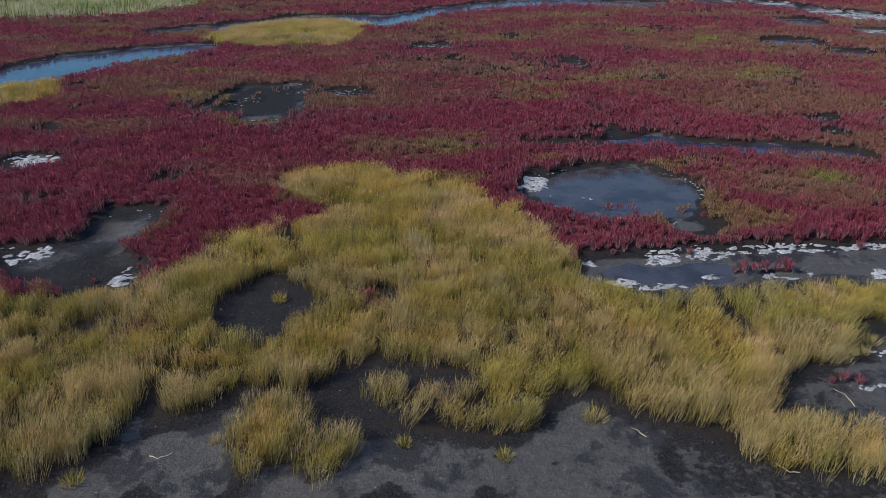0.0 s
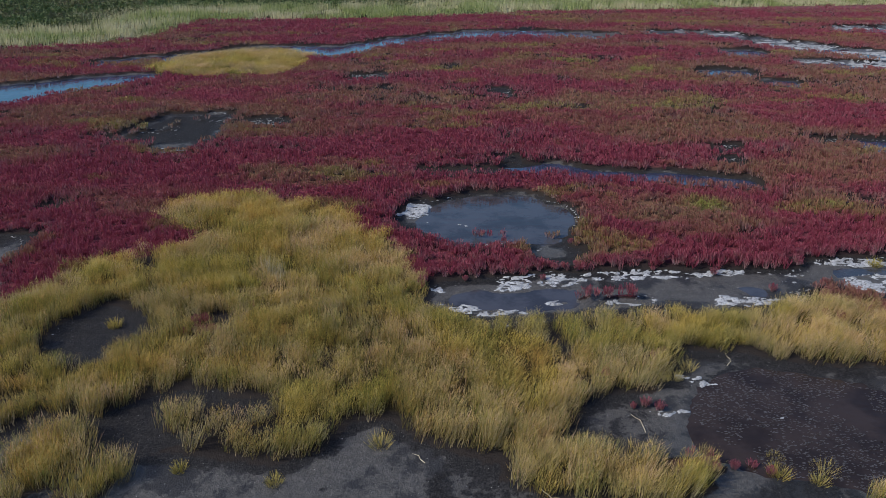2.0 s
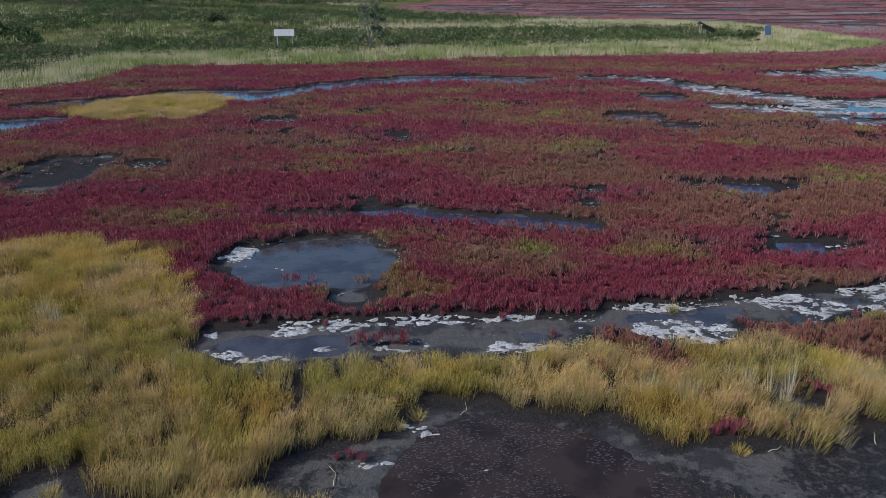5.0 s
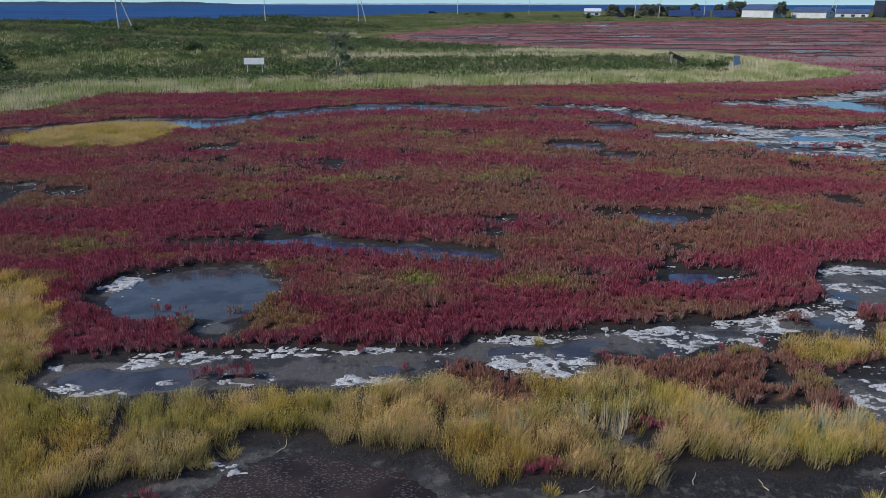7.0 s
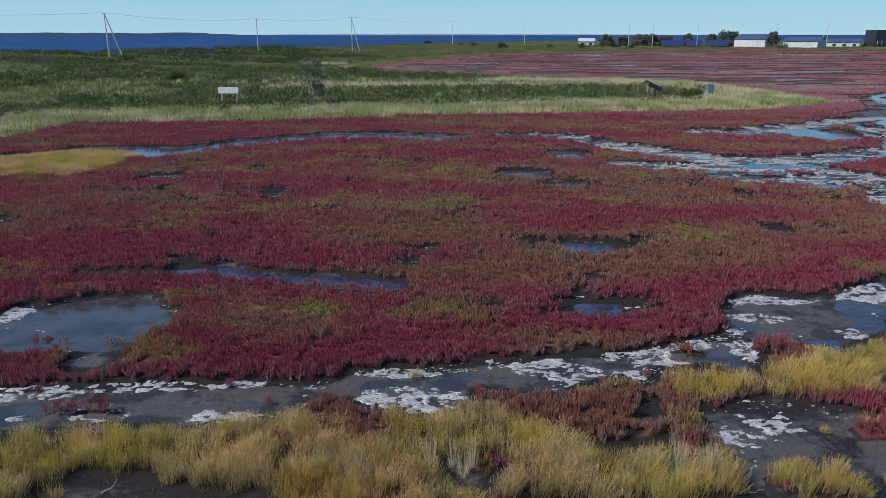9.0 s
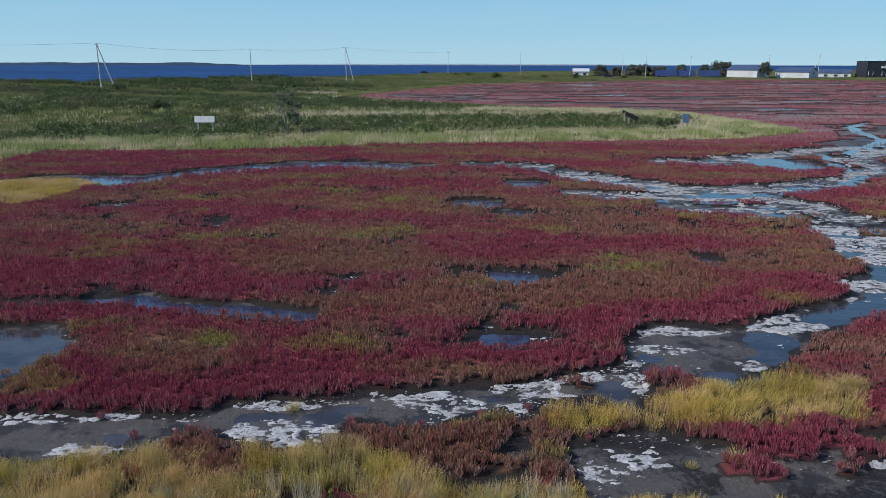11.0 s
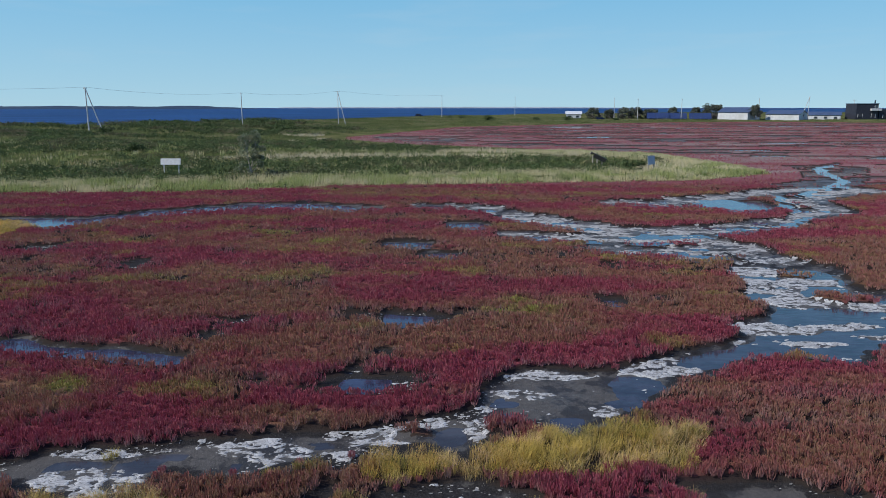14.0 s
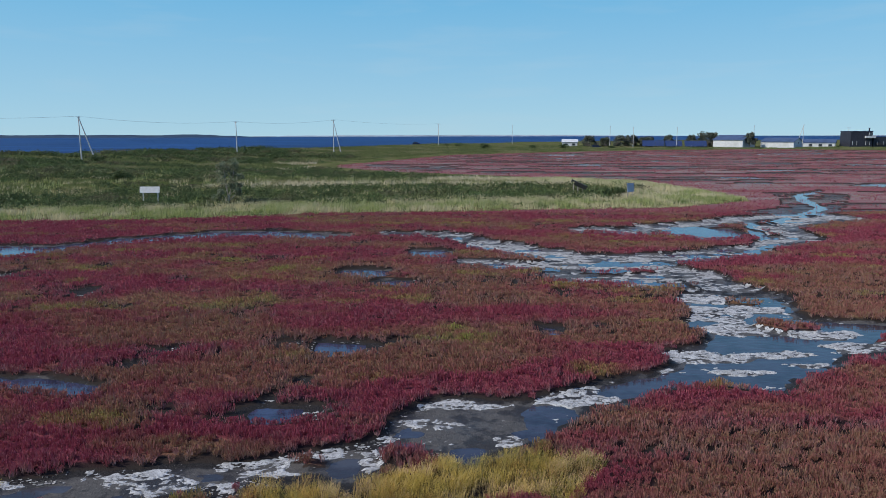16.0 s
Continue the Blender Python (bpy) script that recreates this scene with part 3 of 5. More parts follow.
def plan():
    X, Y = warped(GX, GY)
    mud = np.full(X.shape, -2.0)
    for s in MUD_SHAPES[:7] + MUD_SMALL + [POND_MAIN]:
        mud = np.maximum(mud, inside(X, Y, s))
    # a ragged hollow of black mud with plants left standing in it
    mud = np.maximum(mud, np.minimum(inside(X, Y, MUD_SHAPES[7]) + 0.4, (fbm(GX * 0.8 + 3, GY * 1.5) - 0.44) * 4))
    ragged = fbm(GX * 0.9 + 60, GY * 1.6 + 8, 3) - 0.5
    delta = np.full(X.shape, -2.0)
    for line in DELTA + DELTA_FAR:
        delta = np.maximum(delta, along(X, Y, line) + 1.6 * ragged)
    mud = np.maximum(mud, delta)
    pool = np.full(X.shape, -2.0)
    rim = np.full(X.shape, -2.0)
    for line in WATERWAYS:
        d = along(X, Y, line)
        rim = np.maximum(rim, d)
        mud = np.maximum(mud, d)
        pool = np.maximum(pool, along(X, Y, [(x, y, w * 0.96) for x, y, w in line]))
    for p in POOLS:
        d = oval(X, Y, *p) + 0.25 * ragged
        mud, pool, rim = np.maximum(mud, d), np.maximum(pool, d - 0.10), np.maximum(rim, d)
    for p in SLITS:
        d = np.minimum(oval(X, Y, *p) + 0.2 * ragged, 0.25)
        mud, rim = np.maximum(mud, d), np.maximum(rim, d)
    pool = np.maximum(pool, inside(X, Y, POND_MAIN) - 0.1)
    pool = np.maximum(pool, inside(X, Y, POND_BROWN) - 0.1)
    # white crust in streaks along the banks; the water keeps to the hollows between
    streak = fbm(GX * 0.42 + 2, GY * 1.25 + 8, 4) - 0.5
    east, west = inside(X, Y, CHANNEL_EAST), inside(X, Y, CHANNEL_WEST)
    crust = np.full(X.shape, -2.0)
    heap = np.zeros(X.shape)
    for p in SALT_NEAR + SALT_WEST + SALT_EAST:
        heap = np.maximum(heap, sstep(oval(X, Y, p[0], p[1], p[2] * 1.05, p[3] * 1.1), -0.08, 0.15))
    bank = sstep(mud, 0.0, 0.12) * (1 - sstep(mud, 0.25, 0.7))
    crust = np.where(mud > 0, 0.9 * streak + 0.47 * heap + 0.22 * bank * (np.maximum(east, west) > -0.3) - np.where(GY > 21.5, 0.33, 0.42), crust)
    crust = np.maximum(crust, np.minimum(delta, 0.06 + 1.2 * streak))
    pool = np.maximum(pool, np.minimum(np.minimum(east - 0.2, 0.5), np.minimum(-1.6 * crust - 0.06, (0.04 - streak) * 3 + 2 * sstep(GX, 23, 27))))
    pool = np.maximum(pool, np.minimum(np.minimum(delta - 0.4, 0.5), -1.6 * crust - 0.1))
    pool = np.maximum(pool, np.minimum(np.minimum(west - 0.35, 0.5), np.minimum(-1.2 * crust - 0.2, (0.05 - streak) * 2)))
    # narrow gaps all over the red field, their black standing for shadow lines between clumps
    slits = (fbm(GX * 0.55 + 7, GY * 2.6 + 1, 4) - 0.765 - 0.06 * sstep(21.5 - GY, 0, 2)) * 2.5
    slits = np.minimum(slits, 0.2)
    mud = np.maximum(mud, slits)
    # gaps between the grass clumps in front
    gaps = fbm(GX * 1.5 + 31, GY * 1.5 + 15, 4) - 0.71 - 0.10 * sstep(GY + 0.55 * np.abs(GX + 2.0), 9.5, 12.5) + 0.05 * sstep(8.4 - GY, -1, 1)
    gaps = np.where(GY < 16, gaps * 3.0, -2.0)
    mud = np.maximum(mud, gaps)
    black = sstep(np.maximum(slits, gaps), -0.15, 0.05)
    # black rims round the pools, streams and mud: plant shadow and dark mud in one colour
    black = np.maximum(black, sstep(rim, -0.22, 0.02) * (1 - sstep(pool, 0.0, 0.2)) * (1 - 0.7 * sstep(GY, 30, 42)))
    black = np.maximum(black, 0.9 * sstep(mud, -0.28, -0.08) * (1 - sstep(mud, 0.04, 0.20)))
    # near edges of mud and pools are shifted towards the camera, to stay in its view
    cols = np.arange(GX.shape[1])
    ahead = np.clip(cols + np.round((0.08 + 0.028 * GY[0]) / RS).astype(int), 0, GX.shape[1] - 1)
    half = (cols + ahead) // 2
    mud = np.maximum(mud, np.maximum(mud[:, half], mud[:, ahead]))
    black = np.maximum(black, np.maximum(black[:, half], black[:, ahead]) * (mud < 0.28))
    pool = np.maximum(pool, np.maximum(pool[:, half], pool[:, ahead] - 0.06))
    pool = np.where(crust > 0.02, np.minimum(pool, 0.02 - crust), pool)
    gold = np.full(X.shape, -2.0)
    for s in GOLD_SHAPES + GOLD_PATCHES:
        gold = np.maximum(gold, inside(X, Y, s))
    for s in RED_SHAPES:
        d = inside(X, Y, s)
        gold = np.where(d > 0, np.minimum(gold, -d), gold)
        mud = np.where(d > 0, np.minimum(mud, np.maximum(-d, (ragged - 0.02) * 3)), mud)
    for p in GOLD_ISLES:
        d = oval(X, Y, *p)
        gold, mud = np.maximum(gold, d), np.where(d > 0, np.minimum(mud, -d), mud)
    for p in RED_ISLES:
        d = oval(X, Y, *p)
        mud = np.where(d > 0, np.minimum(mud, -d), mud)
        gold = np.where(d > 0, np.minimum(gold, -d), gold)
    land = inside(X, Y, LAND, 6.0)
    olive = sstep(fbm(GX * 0.17 + 3, GY * 0.40 + 1, 5) - 0.06 * sstep(16 - GX, 0, 10), 0.41, 0.63) * 0.75
    lime = sstep(fbm(GX * 0.30 + 50, GY * 0.80 + 11, 4), 0.62, 0.74) * 0.6
    for p in OLIVE:
        olive = np.maximum(olive, 0.85 * sstep(oval(X, Y, *p) / min(p[2:]) + 1.6 * ragged, -0.3, 0.7))
    for p in LIME:
        lime = np.maximum(lime, 0.9 * sstep(oval(X, Y, *p) / min(p[2:]) + 2.2 * ragged, -0.2, 0.8))
    return mud, pool, gold, land, black, crust, olive, lime


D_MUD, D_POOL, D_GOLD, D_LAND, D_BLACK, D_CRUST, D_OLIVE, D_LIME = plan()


def read(field, x, y, outside=-2.0):
    """A field of the plan at points, eased between its cells."""
    u, v = (x - RX0) / RS, (y - RY0) / RS
    i, j = np.floor(u).astype(int), np.floor(v).astype(int)
    ok = (i >= 0) & (i < field.shape[0] - 1) & (j >= 0) & (j < field.shape[1] - 1)
    i, j = np.clip(i, 0, field.shape[0] - 2), np.clip(j, 0, field.shape[1] - 2)
    fu, fv = u - i, v - j
    got = (field[i, j] * (1 - fu) + field[i + 1, j] * fu) * (1 - fv) + (field[i, j + 1] * (1 - fu) + field[i + 1, j + 1] * fu) * fv
    return np.where(ok, got, outside)


FAR_PONDS = [(52, 168, 15, 5), (92, 140, 20, 4), (70, 118, 9, 3), (120, 165, 22, 4), (84, 190, 24, 5), (140, 205, 30, 6), (62, 215, 18, 5),
             (105, 240, 30, 7), (160, 265, 40, 7), (98, 108, 10, 3), (60, 250, 14, 4), (190, 190, 35, 6)]


def far_mud(x, y, land):
    """Bare strips and shallow lagoons on the far flats: metres inside the mud, and inside the water."""
    d = (fbm(x * 0.06 + 11, y * 0.30 + 2, 5) - 0.56) * 9
    d = np.where(((y > 62) | (x > 50)) & (land < -6), d, -2.0)
    pool = d - 1.7
    for p in FAR_PONDS:
        p = (p[0], p[1], p[2], p[3] * 0.5)
        q = oval(x + 4 * (fbm(x * 0.1, y * 0.2) - 0.5), y + 5 * (fbm(x * 0.12 + 9, y * 0.2) - 0.5), *p)
        d, pool = np.maximum(d, q), np.maximum(pool, q - 0.6)
    creek = np.maximum(along(x, y, CREEK[12:]), along(x, y, CREEK_SIDE))
    broken = (fbm(x * 0.5, y * 0.6 + 2, 3) - 0.5) * 8
    for line in DELTA_FAR[:2]:
        d = np.maximum(d, np.minimum(along(x, y, line) + 0.5, broken + 1.0))
    return np.maximum(d, creek), np.maximum(pool, creek)


def height(x, y):
    """The ground's height and its make, over arrays."""
    near = (x > RX0) & (x < RX1 - RS) & (y > RY0) & (y < RY1 - RS)
    land = inside(x, y, LAND, 200.0)
    sea = inside(x, y, SEA, 60.0)
    mud = np.where(near, read(D_MUD, x, y), -2.0)
    pool = np.where(near, read(D_POOL, x, y), -2.0)
    gold = np.where(near, read(D_GOLD, x, y), -2.0)
    far, wet = far_mud(x, y, land)
    mud = np.where(near, mud, np.where(land > 0, -2.0, far))
    pool = np.where(near, pool, np.where(land > 0, -2.0, wet))
    mudf = sstep(mud, -0.06, 0.22)
    z = 0.05 * (fbm(x * 0.6, y * 0.6) - 0.5) + 0.04 * (fbm(x * 2.5, y * 2.5, 2) - 0.5)
    z = z * (1 - 0.7 * mudf) - 0.07 * mudf - 0.08 * sstep(pool, -0.02, 0.35)
    veg = (1 - sstep(mud, -0.16, -0.01)) * (1 - sstep(gold, -0.3, 0.1)) * (1 - sstep(land, -1.0, 0.5))
    z = z + veg * (0.03 + 0.05 * fbm(x * 1.1 + 8, y * 1.1, 2))
    rise = 2.9 - 2.2 * np.maximum(sstep(x, -15, 60), 0.6 * sstep(y, 190, 340))
    z = z + sstep(land, -1, 4) * 0.15 + rise * sstep(land, 8, 95) + np.where(land > 0, 0.5 * (fbm(x * 0.05, y * 0.05) - 0.5), 0) * sstep(land, 0, 12)
    z = z - 6.0 * sstep(sea, -8, 22)
    return z, mudf, gold, land, mud


DZ = height(GX, GY)[0]


def level(x, y):
    """The ground's height at points, quickly where the fine plan covers them."""
    fine = read(DZ, x, y, 99.0)
    out = fine > 50
    if out.any():
        fine[out] = height(x[out], y[out])[0]
    return fine


def axis(knots):
    out = [knots[0][0]]
    for (a, s), (b, e) in zip(knots, knots[1:]):
        while out[-1] < b:
            u = (out[-1] - a) / (b - a)
            out.append(out[-1] + s * (e / s) ** max(u, 0))
    return np.array(out)


def np_mesh(name, verts, tris, material, smooth=False, fields=None, soft=0.0):
    me = bpy.data.meshes.new(name)
    verts = np.asarray(verts, np.float32)
    if soft:
        # plants: faces wound towards the camera's side, and normals eased upwards to soften their shading
        c = verts.reshape(-1, 3, 3)
        g = np.cross(c[:, 1] - c[:, 0], c[:, 2] - c[:, 0])
        g /= np.linalg.norm(g, axis=1)[:, None] + 1e-9
        back = g @ np.array([0.0, -1.0, 0.4]) < 0
        tris = np.where(back[:, None], tris[:, ::-1], tris)
        g[back] *= -1
        g = g * (1 - soft) + np.array([-0.1, -0.35, 0.9]) * soft
        g /= np.linalg.norm(g, axis=1)[:, None]
    me.vertices.add(len(verts))
    me.vertices.foreach_set("co", np.asarray(verts, np.float32).ravel())
    sides = tris.shape[1]
    me.loops.add(tris.size)
    me.loops.foreach_set("vertex_index", tris.astype(np.int32).ravel())
    me.polygons.add(len(tris))
    me.polygons.foreach_set("loop_start", np.arange(0, tris.size, sides, dtype=np.int32))
    me.polygons.foreach_set("use_smooth", np.full(len(tris), smooth))
    for key, values in (fields or {}).items():
        me.attributes.new(key, "FLOAT", "POINT").data.foreach_set("value", np.asarray(values, np.float32).ravel())
    if soft:
        me.attributes.new("custom_normal", "FLOAT_VECTOR", "POINT").data.foreach_set("vector", np.repeat(g, 3, 0).astype(np.float32).ravel())
    me.materials.append(material)
    me.update(calc_edges=True)
    return me


def build_ground():
    xs = axis([(-4900, 500), (-300, 14), (-60, 2.2), (-14, 0.26), (38, 0.24), (62, 0.7), (110, 2.6), (400, 20), (4900, 700)])
    ys = axis([(-600, 120), (-10, 3.0), (5.5, 0.17), (14, 0.17), (30, 0.32), (62, 1.0), (120, 2.6), (400, 18), (4900, 600)])
    X, Y = np.meshgrid(xs, ys, indexing="ij")
    Z, mudf, gold, land, mud = height(X, Y)
    n, m = X.shape
    idx = np.arange(n * m).reshape(n, m)
    quads = np.stack([idx[:-1, :-1], idx[1:, :-1], idx[1:, 1:], idx[:-1, 1:]], -1).reshape(-1, 4)
    black = sstep(fbm(X * 0.7 + 5, Y * 0.9), 0.36, 0.56) * 0.62 * sstep(11.5 - Y + 0.25 * (X - 8), -1.0, 1.5) * sstep(X, 2.2, 3.8)
    black = np.maximum(black, sstep(inside(X, Y, MUD_SHAPES[3]), -0.3, 0.3) * (0.45 + 0.55 * sstep(fbm(X * 0.6, Y * 0.6 + 3), 0.3, 0.5)))
    black = np.maximum(black, sstep(inside(X, Y, MUD_SHAPES[6]), -0.3, 0.2))
    black = np.maximum(black, 0.75 * sstep(inside(X, Y, MUD_SHAPES[4]), -0.3, 0.2))
    black = np.maximum(black, sstep(inside(X, Y, MUD_SHAPES[5]), -0.3, 0.2))
    black = np.maximum(black, sstep(inside(X, Y, MUD_SHAPES[7]), -0.3, 0.4))
    black = np.maximum(black, np.where((X > RX0) & (X < RX1) & (Y > RY0) & (Y < RY1), read(D_BLACK, X, Y, 0.0), 0.0))
    dry = sstep(inside(X, Y, MUD_SHAPES[3]), 0.1, 0.8) * sstep(fbm(X * 0.5 + 8, Y * 0.8), 0.5, 0.62) * 0.4
    # grows with distance; the ground colour takes its haze from this
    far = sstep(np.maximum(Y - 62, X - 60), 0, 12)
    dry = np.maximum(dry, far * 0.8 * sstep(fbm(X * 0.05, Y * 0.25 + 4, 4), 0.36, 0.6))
    near = (X > RX0) & (X < RX1) & (Y > RY0) & (Y < RY1)
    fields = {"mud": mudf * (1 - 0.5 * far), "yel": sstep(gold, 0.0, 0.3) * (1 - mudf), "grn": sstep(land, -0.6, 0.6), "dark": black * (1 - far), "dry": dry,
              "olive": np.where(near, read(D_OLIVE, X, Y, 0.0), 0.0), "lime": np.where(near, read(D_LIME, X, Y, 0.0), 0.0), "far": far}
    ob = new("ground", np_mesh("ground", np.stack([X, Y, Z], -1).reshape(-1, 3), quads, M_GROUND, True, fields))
    tagged(ob, "flat salt marsh ground of dark mud and reddish soil", "ground", kind="structure")
    sea = new("water", np_mesh("water", np.array([(-4900, -600, -1.2), (4900, -600, -1.2), (4900, 4900, -1.2), (-4900, 4900, -1.2)]),
                               np.array([[0, 1, 2, 3]]), M_SEA))
    tagged(sea, "deep blue open sea behind the marsh land", "sea", kind="structure")


build_ground()


def water_sheet(name, cx, cy, rx, ry, z, material, label):
    """A level sheet of water; the ground's hollow gives it its shore."""
    a = np.linspace(0, 2 * np.pi, 40, endpoint=False)
    c, s = np.cos(a), np.sin(a)
    v = np.stack([cx + rx * np.sign(c) * np.abs(c) ** 0.45, cy + ry * np.sign(s) * np.abs(s) ** 0.45, np.full(40, z)], -1)
    v = np.vstack([v, [[cx, cy, z]]])
    f = np.array([[i, (i + 1) % 40, 40] for i in range(40)])
    tagged(new(name, np_mesh(name, v, f, material)), label, "pool", kind="structure")


WL = -0.092
for i, (cx, cy, rx, ry) in enumerate(POOLS):
    water_sheet("pool", cx, cy - 0.01 * cy, rx + 0.5, ry + 0.4 + 0.012 * cy, WL + 0.006 + 0.001 * (i % 4), M_WATER, "small still pool of water among red glasswort")
water_sheet("pond", 4.5, 17.5, 2.7, 2.0, WL + 0.004, M_POND, "shallow grey silty pond in the red marsh")
water_sheet("brown_pond", 9.4, 8.7, 2.9, 2.1, WL + 0.004, M_BROWN, "dark brown shallow pond with floating scum")
water_sheet("creek_water", 68, 69.5, 52, 37.5, WL - 0.004, M_WATER, "winding blue creek between salt-crusted mud banks")
water_sheet("delta_water", 33.5, 23.0, 13.5, 9.0, WL - 0.002, M_CHANNEL, "shallow slate-blue water spreading between white crust banks")
water_sheet("stream", -14, 40.0, 28, 17, WL, M_WATER, "narrow blue stream winding along the reed bed")
water_sheet("channel_water", 11.2, 14.2, 9.4, 2.9, WL - 0.001, M_POND, "shallow grey water in the muddy marsh channel")
water_sheet("ditch", 7.5, 21.0, 5.5, 1.6, WL + 0.004, M_WATER, "narrow water-filled ditch in the red field")
for cx, cy, rx, ry in FAR_PONDS:
    water_sheet("lagoon", cx, cy, rx + 5, ry + 4, -0.085, M_WATER, "far shallow lagoon on the red flats")


# ---- plants ----
RNG = np.random.RandomState(3)


def wedges(P, h, w, lean, az):
    """Plain shoots for far plants: half of them broad at the top, half at the foot."""
    n = len(P)
    side = np.stack([np.cos(az), np.sin(az), np.zeros(n)], -1) * w[:, None] * 0.55
    top = P + np.stack([lean[:, 0], lean[:, 1], h], -1)
    flip = (np.arange(n) % 2 == 0)[:, None]
    v = np.stack([np.where(flip, P, top), np.where(flip, top, P) + side, np.where(flip, top, P) - side], 1).reshape(-1, 3)
    up = np.where(flip, [[0.3, 1, 1]], [[1, 0.3, 0.3]])
    return v, (np.arange(n)[:, None] * 3 + np.arange(3)[None]).reshape(-1, 3), {"up": up.ravel()}


def spikes(P, h, w, lean, az):
    """Fine grass blades: narrow spikes."""
    n = len(P)
    side = np.stack([np.cos(az), np.sin(az), np.zeros(n)], -1) * w[:, None] * 0.5
    top = P + np.stack([lean[:, 0], lean[:, 1], h * (1 - 0.2 * np.hypot(lean[:, 0], lean[:, 1]) / (h + 0.01))], -1)
    v = np.stack([P - side, P + side, top], 1).reshape(-1, 3)
    return v, (np.arange(n)[:, None] * 3 + np.arange(3)[None]).reshape(-1, 3), {"up": np.tile([0, 0, 1], n)}


def scatter(x0, x1, y0, y1, per_m2, falloff):
    """Points over the visible fan of the marsh, thinning with distance: x, y."""
    out = []
    y = y0
    while y < y1:
        dy = max(0.5, y * 0.05)
        left, right = max(x0, -0.68 * y - 4), min(x1, 26 + 0.68 * y)
        if right > left:
            n = int(per_m2 * min(1.0, (12 / max(y, 1)) ** falloff) * (right - left) * dy)
            out.append(np.stack([RNG.uniform(left, right, n), RNG.uniform(y, y + dy, n)], -1))
        y += dy
    p = np.concatenate(out)
    return p[:, 0], p[:, 1]


def fan(x, y, count, spread):
    """count shoots round each plant: repeated x, y with small offsets, and the way outwards."""
    x, y = np.repeat(x, count), np.repeat(y, count)
    a = RNG.uniform(0, 2 * np.pi, len(x))
    r = np.sqrt(RNG.rand(len(x))) * spread
    return x + r * np.cos(a), y + r * np.sin(a), a, r


def stuff(name, mesh, label, category):
    return tagged(new(name, mesh), label, category, kind="stuff")


def plumes(px, py, tall, wide, count, size):
    """Upright feathery plants: short shoots set at all heights round a stem. Gives the triangles and their height within the plant."""
    n = len(px) * count
    a, r, u = RNG.uniform(0, 2 * np.pi, n), np.sqrt(RNG.rand(n)), RNG.rand(n) ** 0.75
    W, H, S = np.repeat(wide, count), np.repeat(tall, count), np.repeat(size, count)
    reach = r * W * (0.45 + 0.55 * u)
    x, y = np.repeat(px, count) + reach * np.cos(a), np.repeat(py, count) + reach * np.sin(a)
    h = H * RNG.uniform(0.34, 0.62, n)
    z = np.repeat(level(px, py), count) + (H * (1 - 0.25 * r * r) - h) * u
    lean = np.stack([np.cos(a), np.sin(a)], -1) * (h * (0.05 + 0.45 * r * RNG.rand(n)))[:, None]
    v, f, up = wedges(np.stack([x, y, z], -1), h, S * RNG.uniform(0.7, 1.3, n), lean, RNG.uniform(0, np.pi, n))
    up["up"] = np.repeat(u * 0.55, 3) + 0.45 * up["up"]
    return v, f, up


def red_plants():
    x, y = scatter(-40, 64, 7, 63, 96, 1.08)
    mud, gold, land = read(D_MUD, x, y), read(D_GOLD, x, y), read(D_LAND, x, y, -6)
    ok = (mud < RNG.uniform(-0.05, 0.07, len(x))) & (gold < RNG.uniform(-0.25, 0.10, len(x))) & (land < 0.5)
    x, y, mud = x[ok], y[ok], mud[ok]
    for lo, hi, count, fine in ((0, 17, 31, 0.0130), (17, 29, 17, 0.0165), (29, 70, 8, 0.0210)):
        k = (y >= lo) & (y < hi)
        px, py, pm = x[k], y[k], mud[k]
        edge = sstep(pm, -0.45, -0.02)
        n = len(px)
        tall = (0.12 + 0.13 * fbm(px * 0.7, py * 0.7) + 0.05 * edge) * (0.60 + 0.80 * fbm(px * 1.7 + 4, py * 1.7, 2)) * RNG.uniform(0.85, 1.15, n)
        far = np.maximum(1.0, (py / 12) ** 0.60)
        v, f, up = plumes(px, py, tall, 0.068 * far * RNG.uniform(0.8, 1.3, n), count, fine * far)
        olive, lime = read(D_OLIVE, px, py, 0.0), read(D_LIME, px, py, 0.0)
        for key, field in (("olive", olive * RNG.uniform(0.45, 0.95, n) + 0.15 * (RNG.rand(n) < olive)), ("lime", lime * RNG.uniform(0.4, 1.0, n)),
                           ("dead", edge * (RNG.rand(n) < 0.25 + 0.5 * edge) * RNG.uniform(0.35, 1.0, n) * 0.8)):
            up[key] = np.repeat(field, 3 * count)
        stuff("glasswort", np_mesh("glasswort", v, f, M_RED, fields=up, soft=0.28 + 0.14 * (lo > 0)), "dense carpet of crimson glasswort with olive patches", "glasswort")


red_plants()


